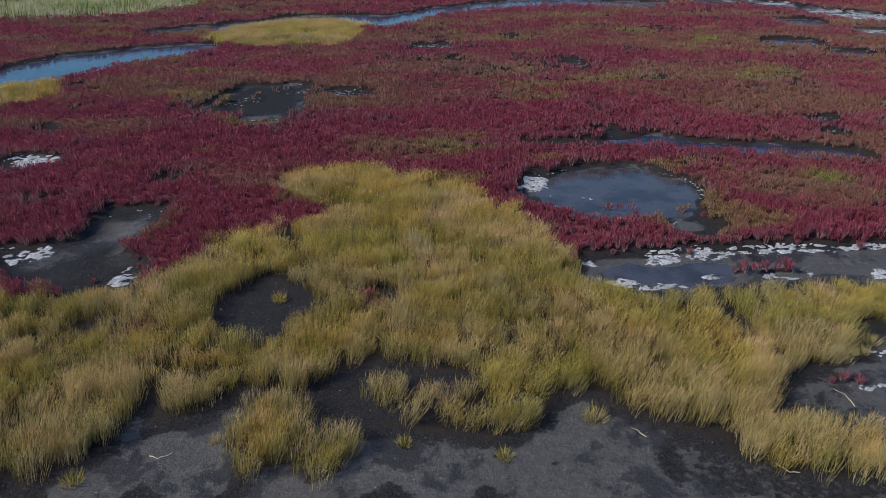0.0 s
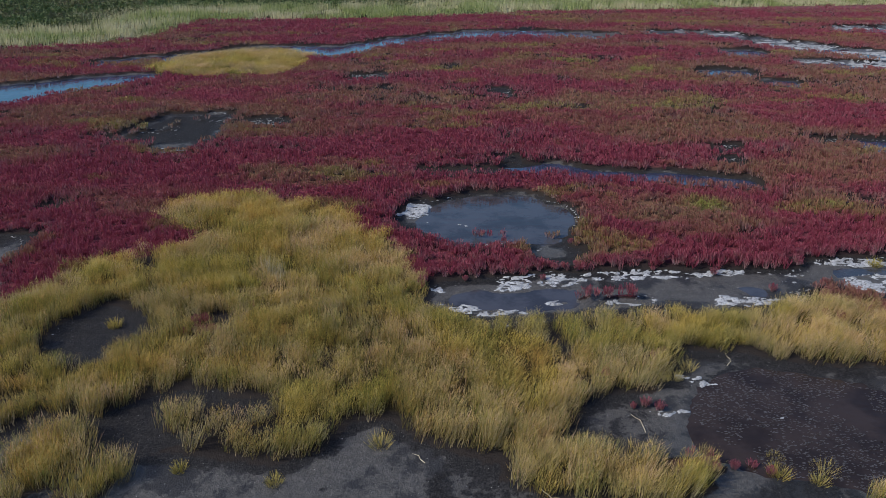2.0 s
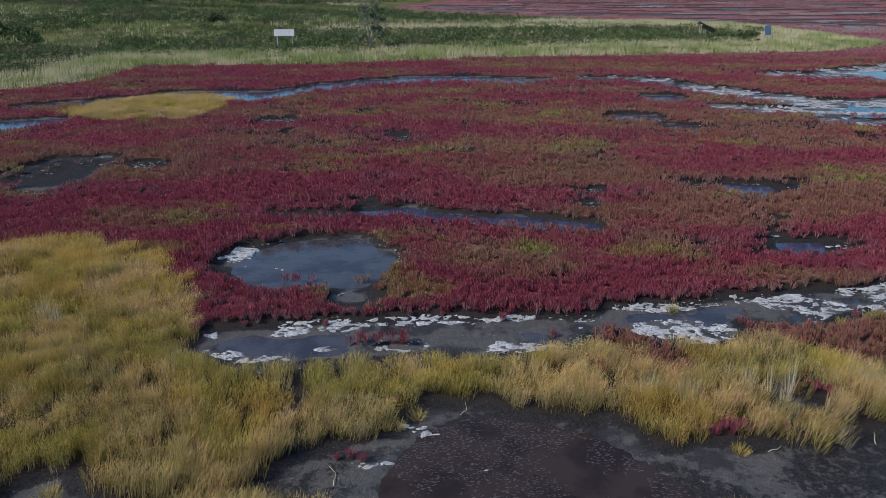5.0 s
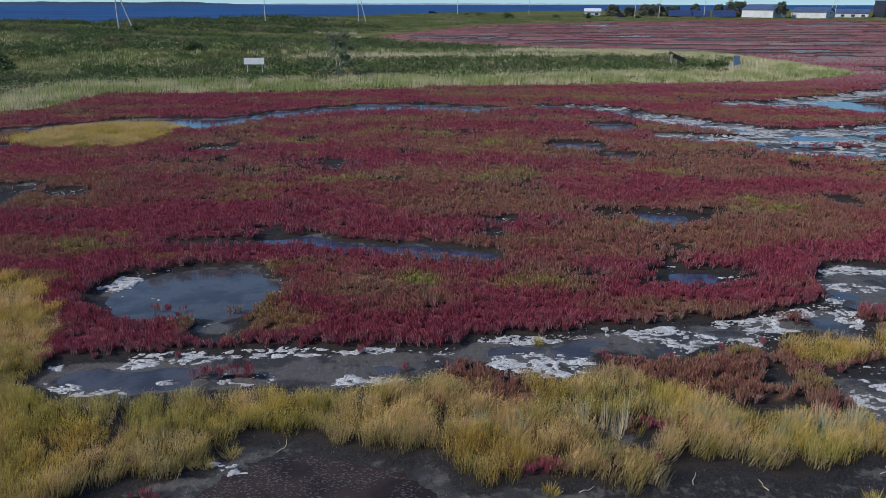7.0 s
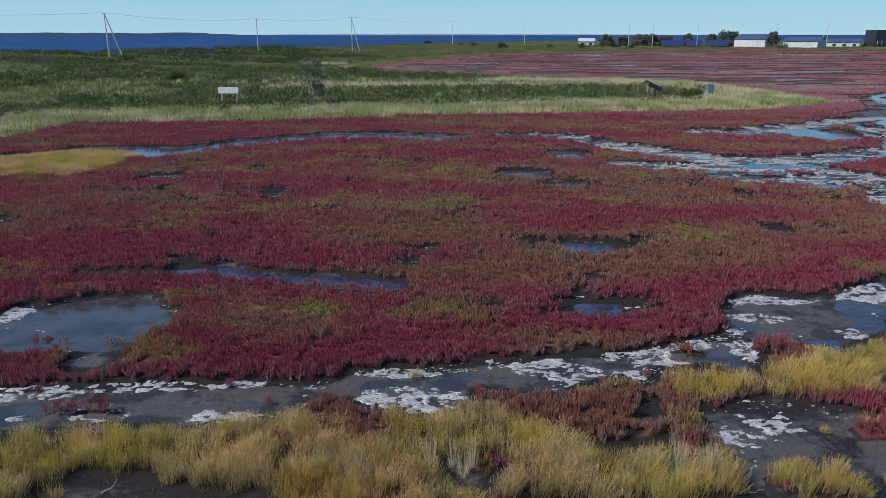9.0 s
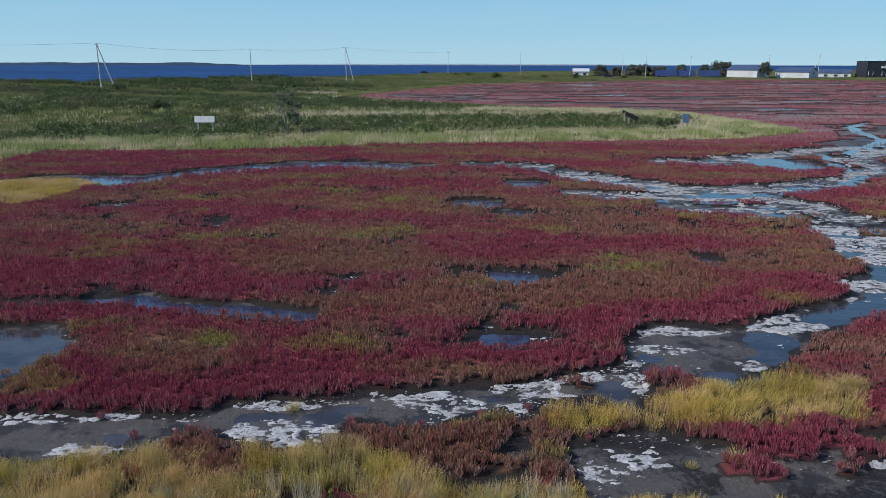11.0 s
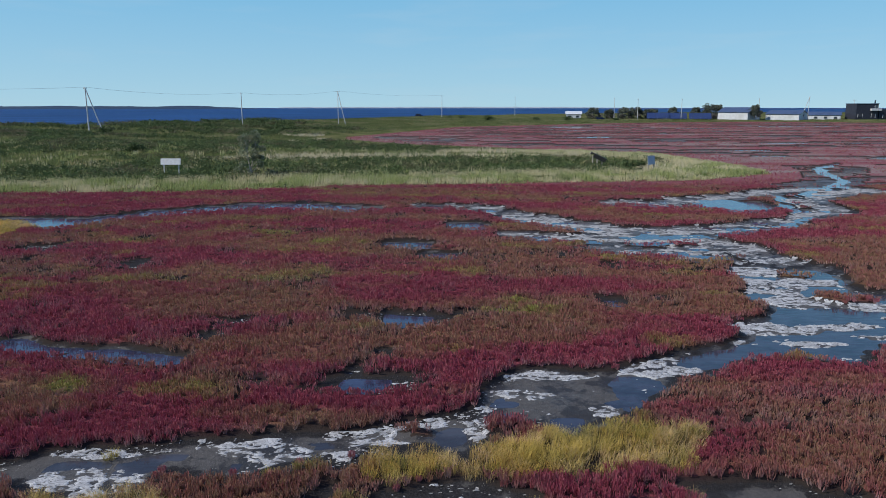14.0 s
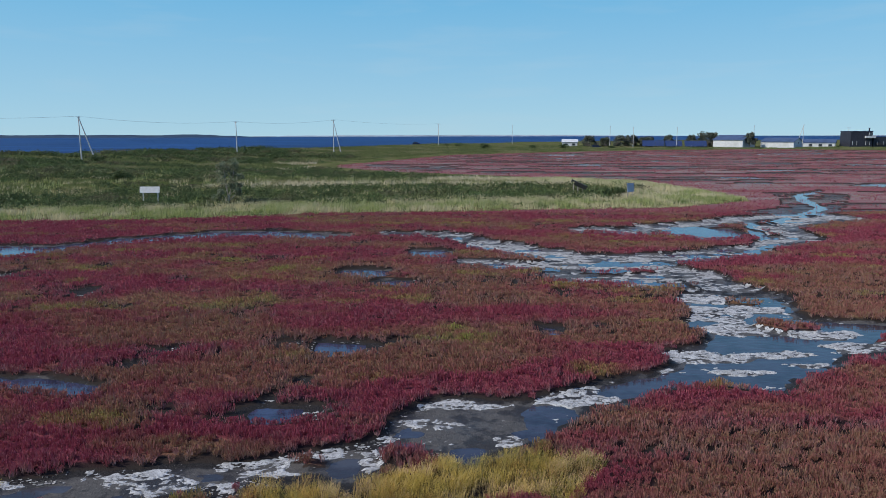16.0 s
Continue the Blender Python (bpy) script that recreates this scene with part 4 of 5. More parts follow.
def grass_fields(px, py, pm, n):
    """Tones of the yellow grass by place: tan seed heads, rusty stands, green feet along the mud."""
    front = sstep(13.5 - py, 0, 3) * (0.45 + 0.55 * sstep(3.5 - px, 0, 4)) * (0.4 + 0.6 * sstep(fbm(px * 0.9 + 33, py * 1.1 + 8), 0.38, 0.52))
    tan = (RNG.rand(n) < 0.9 * sstep(fbm(px * 0.85 + 20, py * 1.0, 4), 0.43, 0.55)) * RNG.uniform(0.4, 1.0, n)
    rust = (RNG.rand(n) < 0.8 * sstep(fbm(px * 0.6 + 90, py * 0.8 + 5) + 0.08 * sstep(4 - px, 0, 5), 0.45, 0.56) + 0.3 * front) * RNG.uniform(0.4, 1.0, n)
    grn = (RNG.rand(n) < np.maximum(0.75 * sstep(fbm(px * 0.8 + 70, py * 0.9), 0.50, 0.60), 0.55 * sstep(pm, -0.4, -0.05)) + 0.6 * front) * RNG.uniform(0.4, 1.0, n)
    dead = (RNG.rand(n) < 0.45 * sstep(pm, -0.5, -0.05)) * RNG.uniform(0.2, 0.7, n)
    return {"tan": tan, "rust": rust, "grn": grn, "dead": dead}


def gold_grass():
    """A dense stand of fine blades: long ones from the ground, and short leaning ones and seed heads near the top."""
    x, y = scatter(-20, 30, 4.5, 46, 46, 1.0)
    mud, gold = read(D_MUD, x, y), read(D_GOLD, x, y)
    ok = (mud < RNG.uniform(-0.06, 0.03, len(x))) & (gold > RNG.uniform(-0.15, 0.15, len(x)))
    x, y, gold = x[ok], y[ok], gold[ok]
    for test, label in ((y < 30, "tall yellow and tan marsh grass leaning in clumps"), (y >= 30, "golden grass patch beside the blue stream")):
        px, py, pg = x[test], y[test], gold[test]
        pm = read(D_MUD, px, py)
        count = 104
        far = np.maximum(1.0, (py / 12) ** 0.7)
        tones = grass_fields(px, py, pm, len(px))
        a = RNG.uniform(0, 2 * np.pi, len(px) * count)
        r = RNG.rand(len(a)) ** 0.5
        size = np.repeat(0.15 * far, count)
        sx, sy = np.repeat(px, count) + r * size * np.cos(a), np.repeat(py, count) + r * size * np.sin(a)
        n = len(sx)
        tall = np.repeat((0.22 + 0.24 * fbm(px * 0.6, py * 0.6)) * (0.38 + 1.24 * fbm(px * 2.1 + 9, py * 2.1, 2)) * (0.7 + 0.3 * sstep(pg, 0, 0.6)), count)
        full = RNG.rand(n) < 0.42
        start = np.where(full, 0.0, RNG.uniform(0.30, 0.78, n)) * tall
        h = np.where(full, tall * RNG.uniform(0.5, 1.05, n), RNG.uniform(0.05, 0.15, n))
        w = 0.0054 * np.repeat(far, count) * RNG.uniform(0.6, 1.4, n) * np.where(full, 1.15, 0.9)
        wind = np.stack([0.10 + 0.5 * (fbm(sx * 0.5, sy * 0.5) - 0.45), 0.6 * (fbm(sx * 0.5 + 30, sy * 0.5) - 0.5)], -1)
        b = a + RNG.normal(0, 0.8, n)
        spread = np.where(full, RNG.uniform(0.02, 0.35, n), RNG.uniform(0.1, 1.0, n))
        lean = (np.stack([np.cos(b), np.sin(b)], -1) * spread[:, None] + wind) * h[:, None]
        v, f, up = spikes(np.stack([sx, sy, level(sx, sy) + start], -1), h, w, lean, RNG.uniform(0, np.pi, n))
        foot = (start / tall)[:, None]
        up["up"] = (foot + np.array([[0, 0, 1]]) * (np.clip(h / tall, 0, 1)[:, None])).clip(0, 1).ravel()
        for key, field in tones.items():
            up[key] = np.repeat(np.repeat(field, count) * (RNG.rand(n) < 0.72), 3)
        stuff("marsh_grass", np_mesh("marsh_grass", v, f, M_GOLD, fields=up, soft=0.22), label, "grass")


gold_grass()


def reed_bed():
    """The reeds along the front of the dry land, and rough grass behind."""
    x, y = RNG.uniform(-75, 56, 38000), RNG.uniform(38, 112, 38000)
    land = inside(x, y, LAND, 60.0)
    dens = np.where(land < 10, 1.0, 0.06)
    ok = (land > RNG.uniform(-0.3, 0.4, len(x))) & (RNG.rand(len(x)) < dens)
    x, y, land = x[ok], y[ok], land[ok]
    sx, sy, a, r = fan(x, y, 14, 0.45)
    n = len(sx)
    front = np.repeat(sstep(land, 0, 1.5), 14)
    h = (0.2 + 0.6 * fbm(sx * 0.25, sy * 0.25)) * RNG.uniform(0.6, 1.15, n) * (0.6 + 0.4 * front)
    w = RNG.uniform(0.03, 0.06, n) * (sy / 65)
    lean = np.stack([np.cos(a) * 0.15 + 0.12, np.sin(a) * 0.15], -1) * h[:, None]
    v, f, up = spikes(np.stack([sx, sy, level(sx, sy)], -1), h, w, lean, RNG.uniform(0, np.pi, n))
    stuff("reeds", np_mesh("reeds", v, f, M_REED, fields=up, soft=0.5), "pale green and straw reeds along the edge of the dry land", "reeds")


reed_bed()


def scrub():
    """Low dark bushes, rough grass and straw strips over the dry land up to the shore."""
    x, y = RNG.uniform(-190, 300, 120000), 44 + 376 * RNG.rand(120000) ** 1.9
    land, sea = inside(x, y, LAND, 60.0), inside(x, y, SEA, 60.0)
    vis = (x > -0.70 * y + 2) & (x < 30 + 0.70 * y)
    ok = (land > 7) & (sea < -4) & vis
    x, y, land = x[ok], y[ok], land[ok]
    back = y - np.interp(x, [p[0] for p in LAND[1:10]], [p[1] for p in LAND[1:10]])
    kind = fbm(x * 0.06 + 2, y * 0.10)
    strip = fbm(x * 0.012 + 7, y * 0.045 + 3)
    band = back + 10 * (fbm(x * 0.05 + 4, y * 0.08) - 0.5)
    bush = (((band > 8) & (band < 27) & (x < 40)) | ((kind > 0.485) & (y < 190) & (x < 20)) | ((kind > 0.53) & (y < 260))) & (strip < 0.62) & (x < 60)
    straw = (((band > 28) & (band < 34) & (x > -8)) | ((strip > 0.565) & (y < 175) & (x + 60 * (kind - 0.5) > -12)) | ((band > 7) & (band < 15) & (x > -3)) | ((band > 11) & (band < 14))) & ~bush
    for pick, count, hh, ww, mat, label in (
            (straw, 18, 0.60, 0.06, M_STRAW, "strips of dry straw-coloured grass"),
            (~bush & ~straw, 12, 0.5, 0.07, M_ROUGH, "rough green grass over the dry land")):
        sx, sy, a, r = fan(x[pick], y[pick], count, 0.8)
        n = len(sx)
        far = np.maximum(1.0, sy / 90)
        h = hh * (0.5 + fbm(sx * 0.12, sy * 0.12)) * RNG.uniform(0.4, 1.1, n)
        lean = np.stack([np.cos(a), np.sin(a)], -1) * RNG.uniform(0.05, 0.5, n)[:, None] * h[:, None]
        v, f, up = spikes(np.stack([sx, sy, level(sx, sy)], -1), h, ww * far * RNG.uniform(0.6, 1.4, n), lean, RNG.uniform(0, np.pi, n))
        stuff("rough_grass", np_mesh("rough_grass", v, f, mat, fields=up, soft=0.5), label, "grass")
    # rounded low bushes: small leaves turned every way over a dome
    count = 38
    bx, by = np.repeat(x[bush], count), np.repeat(y[bush], count)
    n = len(bx)
    rad = np.repeat(RNG.uniform(0.5, 1.1, bush.sum()), count) * np.maximum(1.0, by / 130)
    d = RNG.normal(size=(n, 3))
    d /= np.linalg.norm(d, axis=1)[:, None]
    d[:, 2] = np.abs(d[:, 2])
    P = np.stack([bx, by, level(bx, by)], -1) + d * (rad * RNG.uniform(0.6, 1.05, n))[:, None] * [1.2, 1.2, 0.75]
    u, q = RNG.normal(size=(n, 3)), RNG.normal(size=(n, 3))
    s = (RNG.uniform(0.08, 0.17, n) * np.maximum(1.0, by / 100))[:, None]
    u *= s / np.linalg.norm(u, axis=1)[:, None]
    q *= s / np.linalg.norm(q, axis=1)[:, None]
    v = np.stack([P - u, P + q, P + u], 1).reshape(-1, 3)
    stuff("scrub", np_mesh("scrub", v, np.arange(3 * n).reshape(-1, 3), M_SHRUB, fields={"up": np.full(3 * n, 0.5)}, soft=0.4),
          "dark green low scrub covering the dune land", "scrub")


scrub()


def far_red():
    x, y = RNG.uniform(-5, 300, 90000), 60 + 275 * RNG.rand(90000) ** 1.6
    land = inside(x, y, LAND, 60.0)
    mud = far_mud(x, y, land)[0]
    ok = (land < 0) & (mud < RNG.uniform(-2.0, 1.2, len(x))) & (x < 30 + 0.70 * y) & ((x > RX1) | (y > 62))
    sx, sy, a, r = fan(x[ok], y[ok], 5, 0.8)
    n = len(sx)
    h = RNG.uniform(0.06, 0.20, n)
    lean = np.stack([np.cos(a), np.sin(a)], -1) * 0.1
    v, f, up = wedges(np.stack([sx, sy, level(sx, sy)], -1), h, 0.06 * (sy / 60) * RNG.uniform(0.6, 1.4, n), lean, RNG.uniform(0, np.pi, n))
    up["olive"] = np.repeat((RNG.rand(n) < 0.45) * RNG.uniform(0.3, 0.9, n), 3)
    # the dead tone spreads with distance, to put haze into the far plants' colour
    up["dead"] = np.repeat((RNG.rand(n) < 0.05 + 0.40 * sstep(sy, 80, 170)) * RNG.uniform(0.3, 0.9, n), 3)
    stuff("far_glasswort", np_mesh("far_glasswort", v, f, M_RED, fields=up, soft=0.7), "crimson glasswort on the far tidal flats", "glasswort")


far_red()


def cells(x, y):
    """Cracks between jittered cells: small at the borders."""
    ix, iy = np.floor(x).astype(int), np.floor(y).astype(int)
    f1, f2 = np.full(x.shape, 9.0), np.full(x.shape, 9.0)
    for dx in (-1, 0, 1):
        for dy in (-1, 0, 1):
            cx, cy = ix + dx, iy + dy
            d = np.hypot(cx + TAB[cx & 255, cy & 255] - x, cy + TAB[(cx + 57) & 255, (cy + 91) & 255] - y)
            f2 = np.minimum(np.maximum(d, f1), f2)
            f1 = np.minimum(f1, d)
    return f2 - f1


def salt(x0, x1, y0, y1, step, plate, material):
    """White crust on the mud of one stretch: lumpy plates parted by dark cracks."""
    X, Y = np.meshgrid(np.arange(x0, x1, step * 1.5), np.arange(y0, y1, step), indexing="ij")
    X, Y = X + RNG.uniform(-0.4, 0.4, X.shape) * step, Y + RNG.uniform(-0.3, 0.3, X.shape) * step
    wx, wy = X + plate * 2.4 * (fbm(X / plate * 0.5, Y / plate * 0.7, 3) - 0.5), Y + plate * 1.8 * (fbm(X / plate * 0.5 + 9, Y / plate * 0.7, 3) - 0.5)
    crust, mud = read(D_CRUST, X, Y), read(D_MUD, X, Y)
    rough = fbm(X / plate * 0.9 + 21, Y / plate * 1.5 + 4, 4) - 0.5
    crack = cells(wx / plate * 0.55, wy / plate) - 0.06 + 0.22 * sstep(fbm(X / plate * 0.22 + 3, Y / plate * 0.4, 3), 0.46, 0.66)
    solid = np.minimum(np.minimum(np.minimum(crack * 1.2, crust * 1.5 - 0.05 + 0.95 * rough + 0.7 * (fbm(X * 5 + 1, Y * 8, 3) - 0.5)), 0.16 + 1.3 * (fbm(X * 7 + 5, Y * 11, 3) - 0.5)), (mud - 0.05) * 3)
    Z = np.maximum(level(X, Y), WL + 0.004) - 0.016 + 0.030 * sstep(solid, -0.10, 0.10) + 0.016 * (fbm(X * 11, Y * 11, 2) - 0.5) * (solid > 0.05)
    n, m = X.shape
    idx = np.arange(n * m).reshape(n, m)
    quads = np.stack([idx[:-1, :-1], idx[1:, :-1], idx[1:, 1:], idx[:-1, 1:]], -1).reshape(-1, 4)
    keep = (solid.ravel()[quads] > -0.02).any(1)
    used, inv = np.unique(quads[keep], return_inverse=True)
    v = np.stack([X, Y, Z], -1).reshape(-1, 3)[used]
    stuff("salt_crust", np_mesh("salt_crust", v, inv.reshape(-1, 4), material, False), "broken white salt crust lying on dark mud", "salt crust")


for x0, x1, y0, y1, step, plate in ((-13.5, -5, 11.5, 20, 0.05, 0.20), (-12, 0, 20, 33, 0.07, 0.24), (1, 21, 11.4, 20, 0.030, 0.22), (21, 47, 11.4, 20, 0.036, 0.24),
                                    (21, 47, 20, 33.5, 0.055, 0.34), (5.5, 9, 8, 10.4, 0.028, 0.16)):
    salt(x0, x1, y0, y1, step, plate, M_SALT)
salt(17, 63, 33.5, 63, 0.085, 0.42, M_CRUST)


def flakes():
    """Small pale flakes of crust and dead shell along the edges of pools, gaps and streams."""
    n = 160000
    y = 11 + 52 * RNG.rand(n)
    x = RNG.uniform(-0.66, 0.66, n) * y + RNG.uniform(0, 22, n)
    mud = read(D_MUD, x, y)
    ok = (mud > 0.08) & (mud < 0.42) & (read(D_POOL, x, y) < 0.06) & (fbm(x * 0.45 + 6, y * 0.7, 3) > 0.53 + 0.15 * RNG.rand(n)) & (read(D_LAND, x, y) < 0)
    x, y = x[ok], y[ok]
    n, k = len(x), 6
    a = (np.arange(k) / k * 2 * np.pi)[None] + RNG.uniform(0, 0.7, (n, k))
    r = (RNG.uniform(0.008, 0.03, n) * (y / 16) ** 0.5)[:, None] * RNG.uniform(0.4, 1.3, (n, k))
    z = (level(x, y) + 0.012)[:, None] + RNG.uniform(-0.008, 0.014, (n, k))
    v = np.stack([x[:, None] + 1.8 * r * np.cos(a), y[:, None] + r * np.sin(a), np.maximum(z, WL + 0.012)], -1).reshape(-1, 3)
    stuff("crust_flakes", np_mesh("crust_flakes", v, np.arange(n * k).reshape(n, k), M_CRUST), "pale crumbs of dried crust along the mud edges", "salt crust")


flakes()


# ---- single plants and litter on the mud ----
def lone_tuft(x, y, tall, wide, material, label, category, group, blades_in=160, splay=1.0):
    """One tussock that stands by itself."""
    n = blades_in
    a, r = RNG.uniform(0, 2 * np.pi, n), RNG.rand(n) ** 0.6
    h = tall * RNG.uniform(0.4, 1.1, n) * (1 - 0.4 * r * r)
    P = np.stack([r * wide * np.cos(a), r * wide * np.sin(a), np.zeros(n)], -1)
    b = a + RNG.normal(0, 0.6, n)
    lean = np.stack([np.cos(b), np.sin(b)], -1) * (h * splay * (0.15 + 0.6 * r))[:, None]
    v, f, up = spikes(P, h, 0.008 * RNG.uniform(0.6, 1.4, n), lean, RNG.uniform(0, np.pi, n))
    up["grn"], up["dead"] = np.full(3 * n, RNG.uniform(0.0, 0.6)), np.full(3 * n, RNG.uniform(0.0, 0.5))
    ob = new(category.replace(" ", "_"), np_mesh("tuft", v, f, material, fields=up, soft=0.4))
    ob.matrix_world = pose(x, y, float(level(np.array([x]), np.array([y]))[0]) - 0.01)
    tagged(ob, label, category, group)


TUFTS = [(-3.2, 7.7), (-2.5, 7.75), (-1.3, 7.5), (-0.5, 7.65), (-2.2, 11.9), (-3.1, 11.6), (4.1, 8.1), (4.5, 7.75), (8.0, 7.6), (8.5, 7.45), (7.0, 9.85), (6.7, 9.75),
         (7.2, 9.9), (8.1, 7.95), (8.7, 7.7), (9.8, 7.75), (11.4, 7.8), (12.0, 7.9), (7.5, 10.2), (12.6, 9.3), (16.7, 9.0), (17.4, 9.1), (15.1, 8.8),
         (19.3, 10.2), (20.2, 10.3), (20.9, 10.6), (21.7, 11.1), (21.4, 12.2), (20.3, 11.1), (21.6, 11.9), (20.6, 12.2), (13.0, 14.3), (16.4, 13.6),
         (15.3, 11.0), (18.3, 10.4), (-4.9, 6.9), (0.9, 7.4), (2.3, 8.2)]
for i, (x, y) in enumerate(TUFTS):
    s = 0.6 + 0.5 * ((i * 37) % 10) / 10
    lone_tuft(x, y, 0.30 * s, 0.14 * s, M_GOLD, "small yellow-green grass tuft standing on bare mud", "grass tuft", "tufts on the mud")
for x, y in ((15.9, 10.9), (16.7, 10.75), (17.0, 10.9), (17.5, 10.8), (15.5, 11.2), (18.0, 10.9), (12.2, 10.7), (11.6, 10.9)):
    lone_tuft(x, y, 0.55, 0.16, M_TEAL, "blue-green reed clump at the edge of the yellow grass", "reed clump", "blue-green reeds", 150, 0.6)
for x, y in ((13.95, 10.8), (13.8, 11.0), (14.1, 10.95), (18.1, 11.0), (17.6, 11.2), (13.4, 11.1), (-0.6, 13.6), (-0.3, 13.5)):
    lone_tuft(x, y, 0.75, 0.10, M_STRAW, "bleached dead reed stalks standing upright", "dead reeds", "dead reed stalks", 60, 0.3)


def lone_glasswort(x, y, tall):
    v, f, up = plumes(np.array([0.0]), np.array([0.0]), np.array([tall]), np.array([tall * 0.40]), 170, np.array([0.0075]))
    up["dead"] = np.full(510, 0.6)
    v = v - [0, 0, float(level(np.array([0.0]), np.array([0.0]))[0])]
    ob = new("glasswort_plant", np_mesh("glasswort_plant", v, f, M_RED, fields=up, soft=0.35))
    ob.matrix_world = pose(x, y, float(level(np.array([x]), np.array([y]))[0]) - 0.01)
    tagged(ob, "single crimson glasswort plant standing on wet mud", "glasswort", kind="stuff")


REDS = [(7.9, 14.0), (9.2, 13.85), (10.2, 13.1), (14.3, 13.7), (15.7, 13.6), (4.2, 16.2), (4.7, 15.6), (6.3, 15.5), (2.4, 14.8), (-0.6, 12.3), (6.3, 9.1), (6.5, 9.15),
        (6.7, 9.05), (6.0, 9.9), (7.4, 7.7), (7.7, 7.8), (7.9, 7.65), (7.1, 7.6), (12.2, 9.8), (12.4, 9.75), (12.7, 9.7), (12.9, 9.75), (13.2, 9.85),
        (13.5, 9.8), (14.4, 10.0), (5.0, 13.75), (5.4, 13.6), (3.7, 13.5), (-6.3, 12.9), (-6.5, 13.3), (-7.0, 12.3), (16.9, 14.0), (17.9, 14.3),
        (20.9, 15.6), (21.3, 15.7), (21.0, 15.9), (18.9, 13.0), (19.3, 13.3), (6.5, 14.6), (6.2, 14.2)]
for i, (x, y) in enumerate(REDS):
    lone_glasswort(x, y, 0.13 + 0.09 * ((i * 29) % 10) / 10)


M_SCUM = surface("grey_scum", (0.05, 0.044, 0.042), (0.075, 0.068, 0.066), 9, 0.7, 0, 0.002)


def scum():
    """Pale flecks of foam and weed afloat on the brown pond."""
    n = 6500
    x, y = RNG.uniform(6.9, 11.8, n), RNG.uniform(7.0, 10.6, n)
    ok = (read(D_POOL, x, y) > 0.12) & (fbm(x * 1.3, y * 1.3) > 0.40)
    x, y = x[ok], y[ok]
    n, k = len(x), 6
    a = (np.arange(k) / k * 2 * np.pi)[None] + RNG.uniform(0, 0.7, (n, k))
    r = RNG.uniform(0.006, 0.015, n)[:, None] * RNG.uniform(0.5, 1.3, (n, k))
    v = np.stack([x[:, None] + 2.0 * r * np.cos(a), y[:, None] + r * np.sin(a), np.full((n, k), WL + 0.008)], -1).reshape(-1, 3)
    stuff("pond_scum", np_mesh("pond_scum", v, np.arange(n * k).reshape(n, k), M_SCUM), "pale flecks of scum floating on the brown pond", "scum")


scum()


def stick(x, y, turn, long):
    m = bpy.data.curves.new("stick", "CURVE")
    m.dimensions, m.bevel_depth, m.bevel_resolution = "3D", 0.006, 1
    s = m.splines.new("POLY")
    s.points.add(5)
    for i in range(6):
        u = i / 5 - 0.5
        s.points[i].co = (u * long, 0.04 * math.sin(5 * u + turn), 0.012 + 0.02 * (i % 2), 1)
        s.points[i].radius = 1.2 - 0.15 * i
    m.materials.append(M_STRAW)
    ob = new("driftwood_stick", m)
    ob.matrix_world = pose(x, y, float(level(np.array([x]), np.array([y]))[0]), 0, 0, turn)
    tagged(ob, "thin bleached driftwood stick lying on the mud", "driftwood", "sticks on the mud")


for i, (x, y) in enumerate(((18.6, 10.4), (18.0, 9.9), (8.3, 10.45), (6.3, 8.7), (2.9, 7.9), (-3.9, 7.4), (13.2, 9.4), (14.9, 9.7), (15.9, 9.5), (4.7, 7.1))):
    stick(x, y, 37.0 * i % 180, 0.25 + 0.06 * (i % 4))


# ---- things on the dry land ----
def part(name, bm, material, parent=None, label=""):
    me = bpy.data.meshes.new(name)
    bm.to_mesh(me)
    bm.free()
    me.materials.append(material)
    ob = new(name, me)
    if parent:
        ob.parent = parent
    if label:
        ob["label"] = label
    return ob


def box(sx, sy, sz, m=Matrix(), bevel=0.0, bm=None):
    bm = bm or bmesh.new()
    made = bmesh.ops.create_cube(bm, size=1.0, matrix=m @ Matrix.Diagonal((sx, sy, sz, 1)))["verts"]
    if bevel:
        edges = {e for v in made for e in v.link_edges}
        bmesh.ops.bevel(bm, geom=list(edges), offset=bevel, segments=2, affect="EDGES")
    return bm


def rod(a, b, r0, r1, sides=8, bm=None):
    """A tapering round bar from a to b."""
    bm = bm or bmesh.new()
    a, b = Vector(a), Vector(b)
    m = Matrix.Translation((a + b) / 2) @ (b - a).to_track_quat("Z", "Y").to_matrix().to_4x4()
    bmesh.ops.create_cone(bm, cap_ends=True, segments=sides, radius1=r0, radius2=r1, depth=(b - a).length, matrix=m)
    return bm


def thing(name, m, label, category, group=""):
    ob = tagged(new(name), label, category, group)
    ob.matrix_world = m
    return ob


def ground_z(x, y):
    return float(height(np.array([x], float), np.array([y], float))[0][0])


M_BOARD = surface("weathered_white_board", (0.46, 0.46, 0.455), (0.58, 0.58, 0.57), 9, 0.7, 0, 0.01, (0.42, 0.40, 0.37))
M_NOTICE = surface("grey_notice_paint", (0.30, 0.34, 0.40), (0.38, 0.42, 0.47), 9, 0.6, 0, 0.01)
M_WOOD = surface("grey_weathered_wood", (0.30, 0.27, 0.23), (0.38, 0.35, 0.31), 11, 0.8, 0, 0.01)
M_DARK = surface("dark_stained_wood", (0.010, 0.009, 0.008), (0.018, 0.016, 0.014), 11, 0.6, 0, 0.01)
M_POLE = surface("concrete_pole", (0.42, 0.41, 0.40), (0.52, 0.51, 0.50), 8, 0.8, 0, 0.01)
M_STEEL = surface("galvanised_steel", (0.45, 0.46, 0.48), (0.55, 0.56, 0.57), 20, 0.45, 0.7, 0.005)
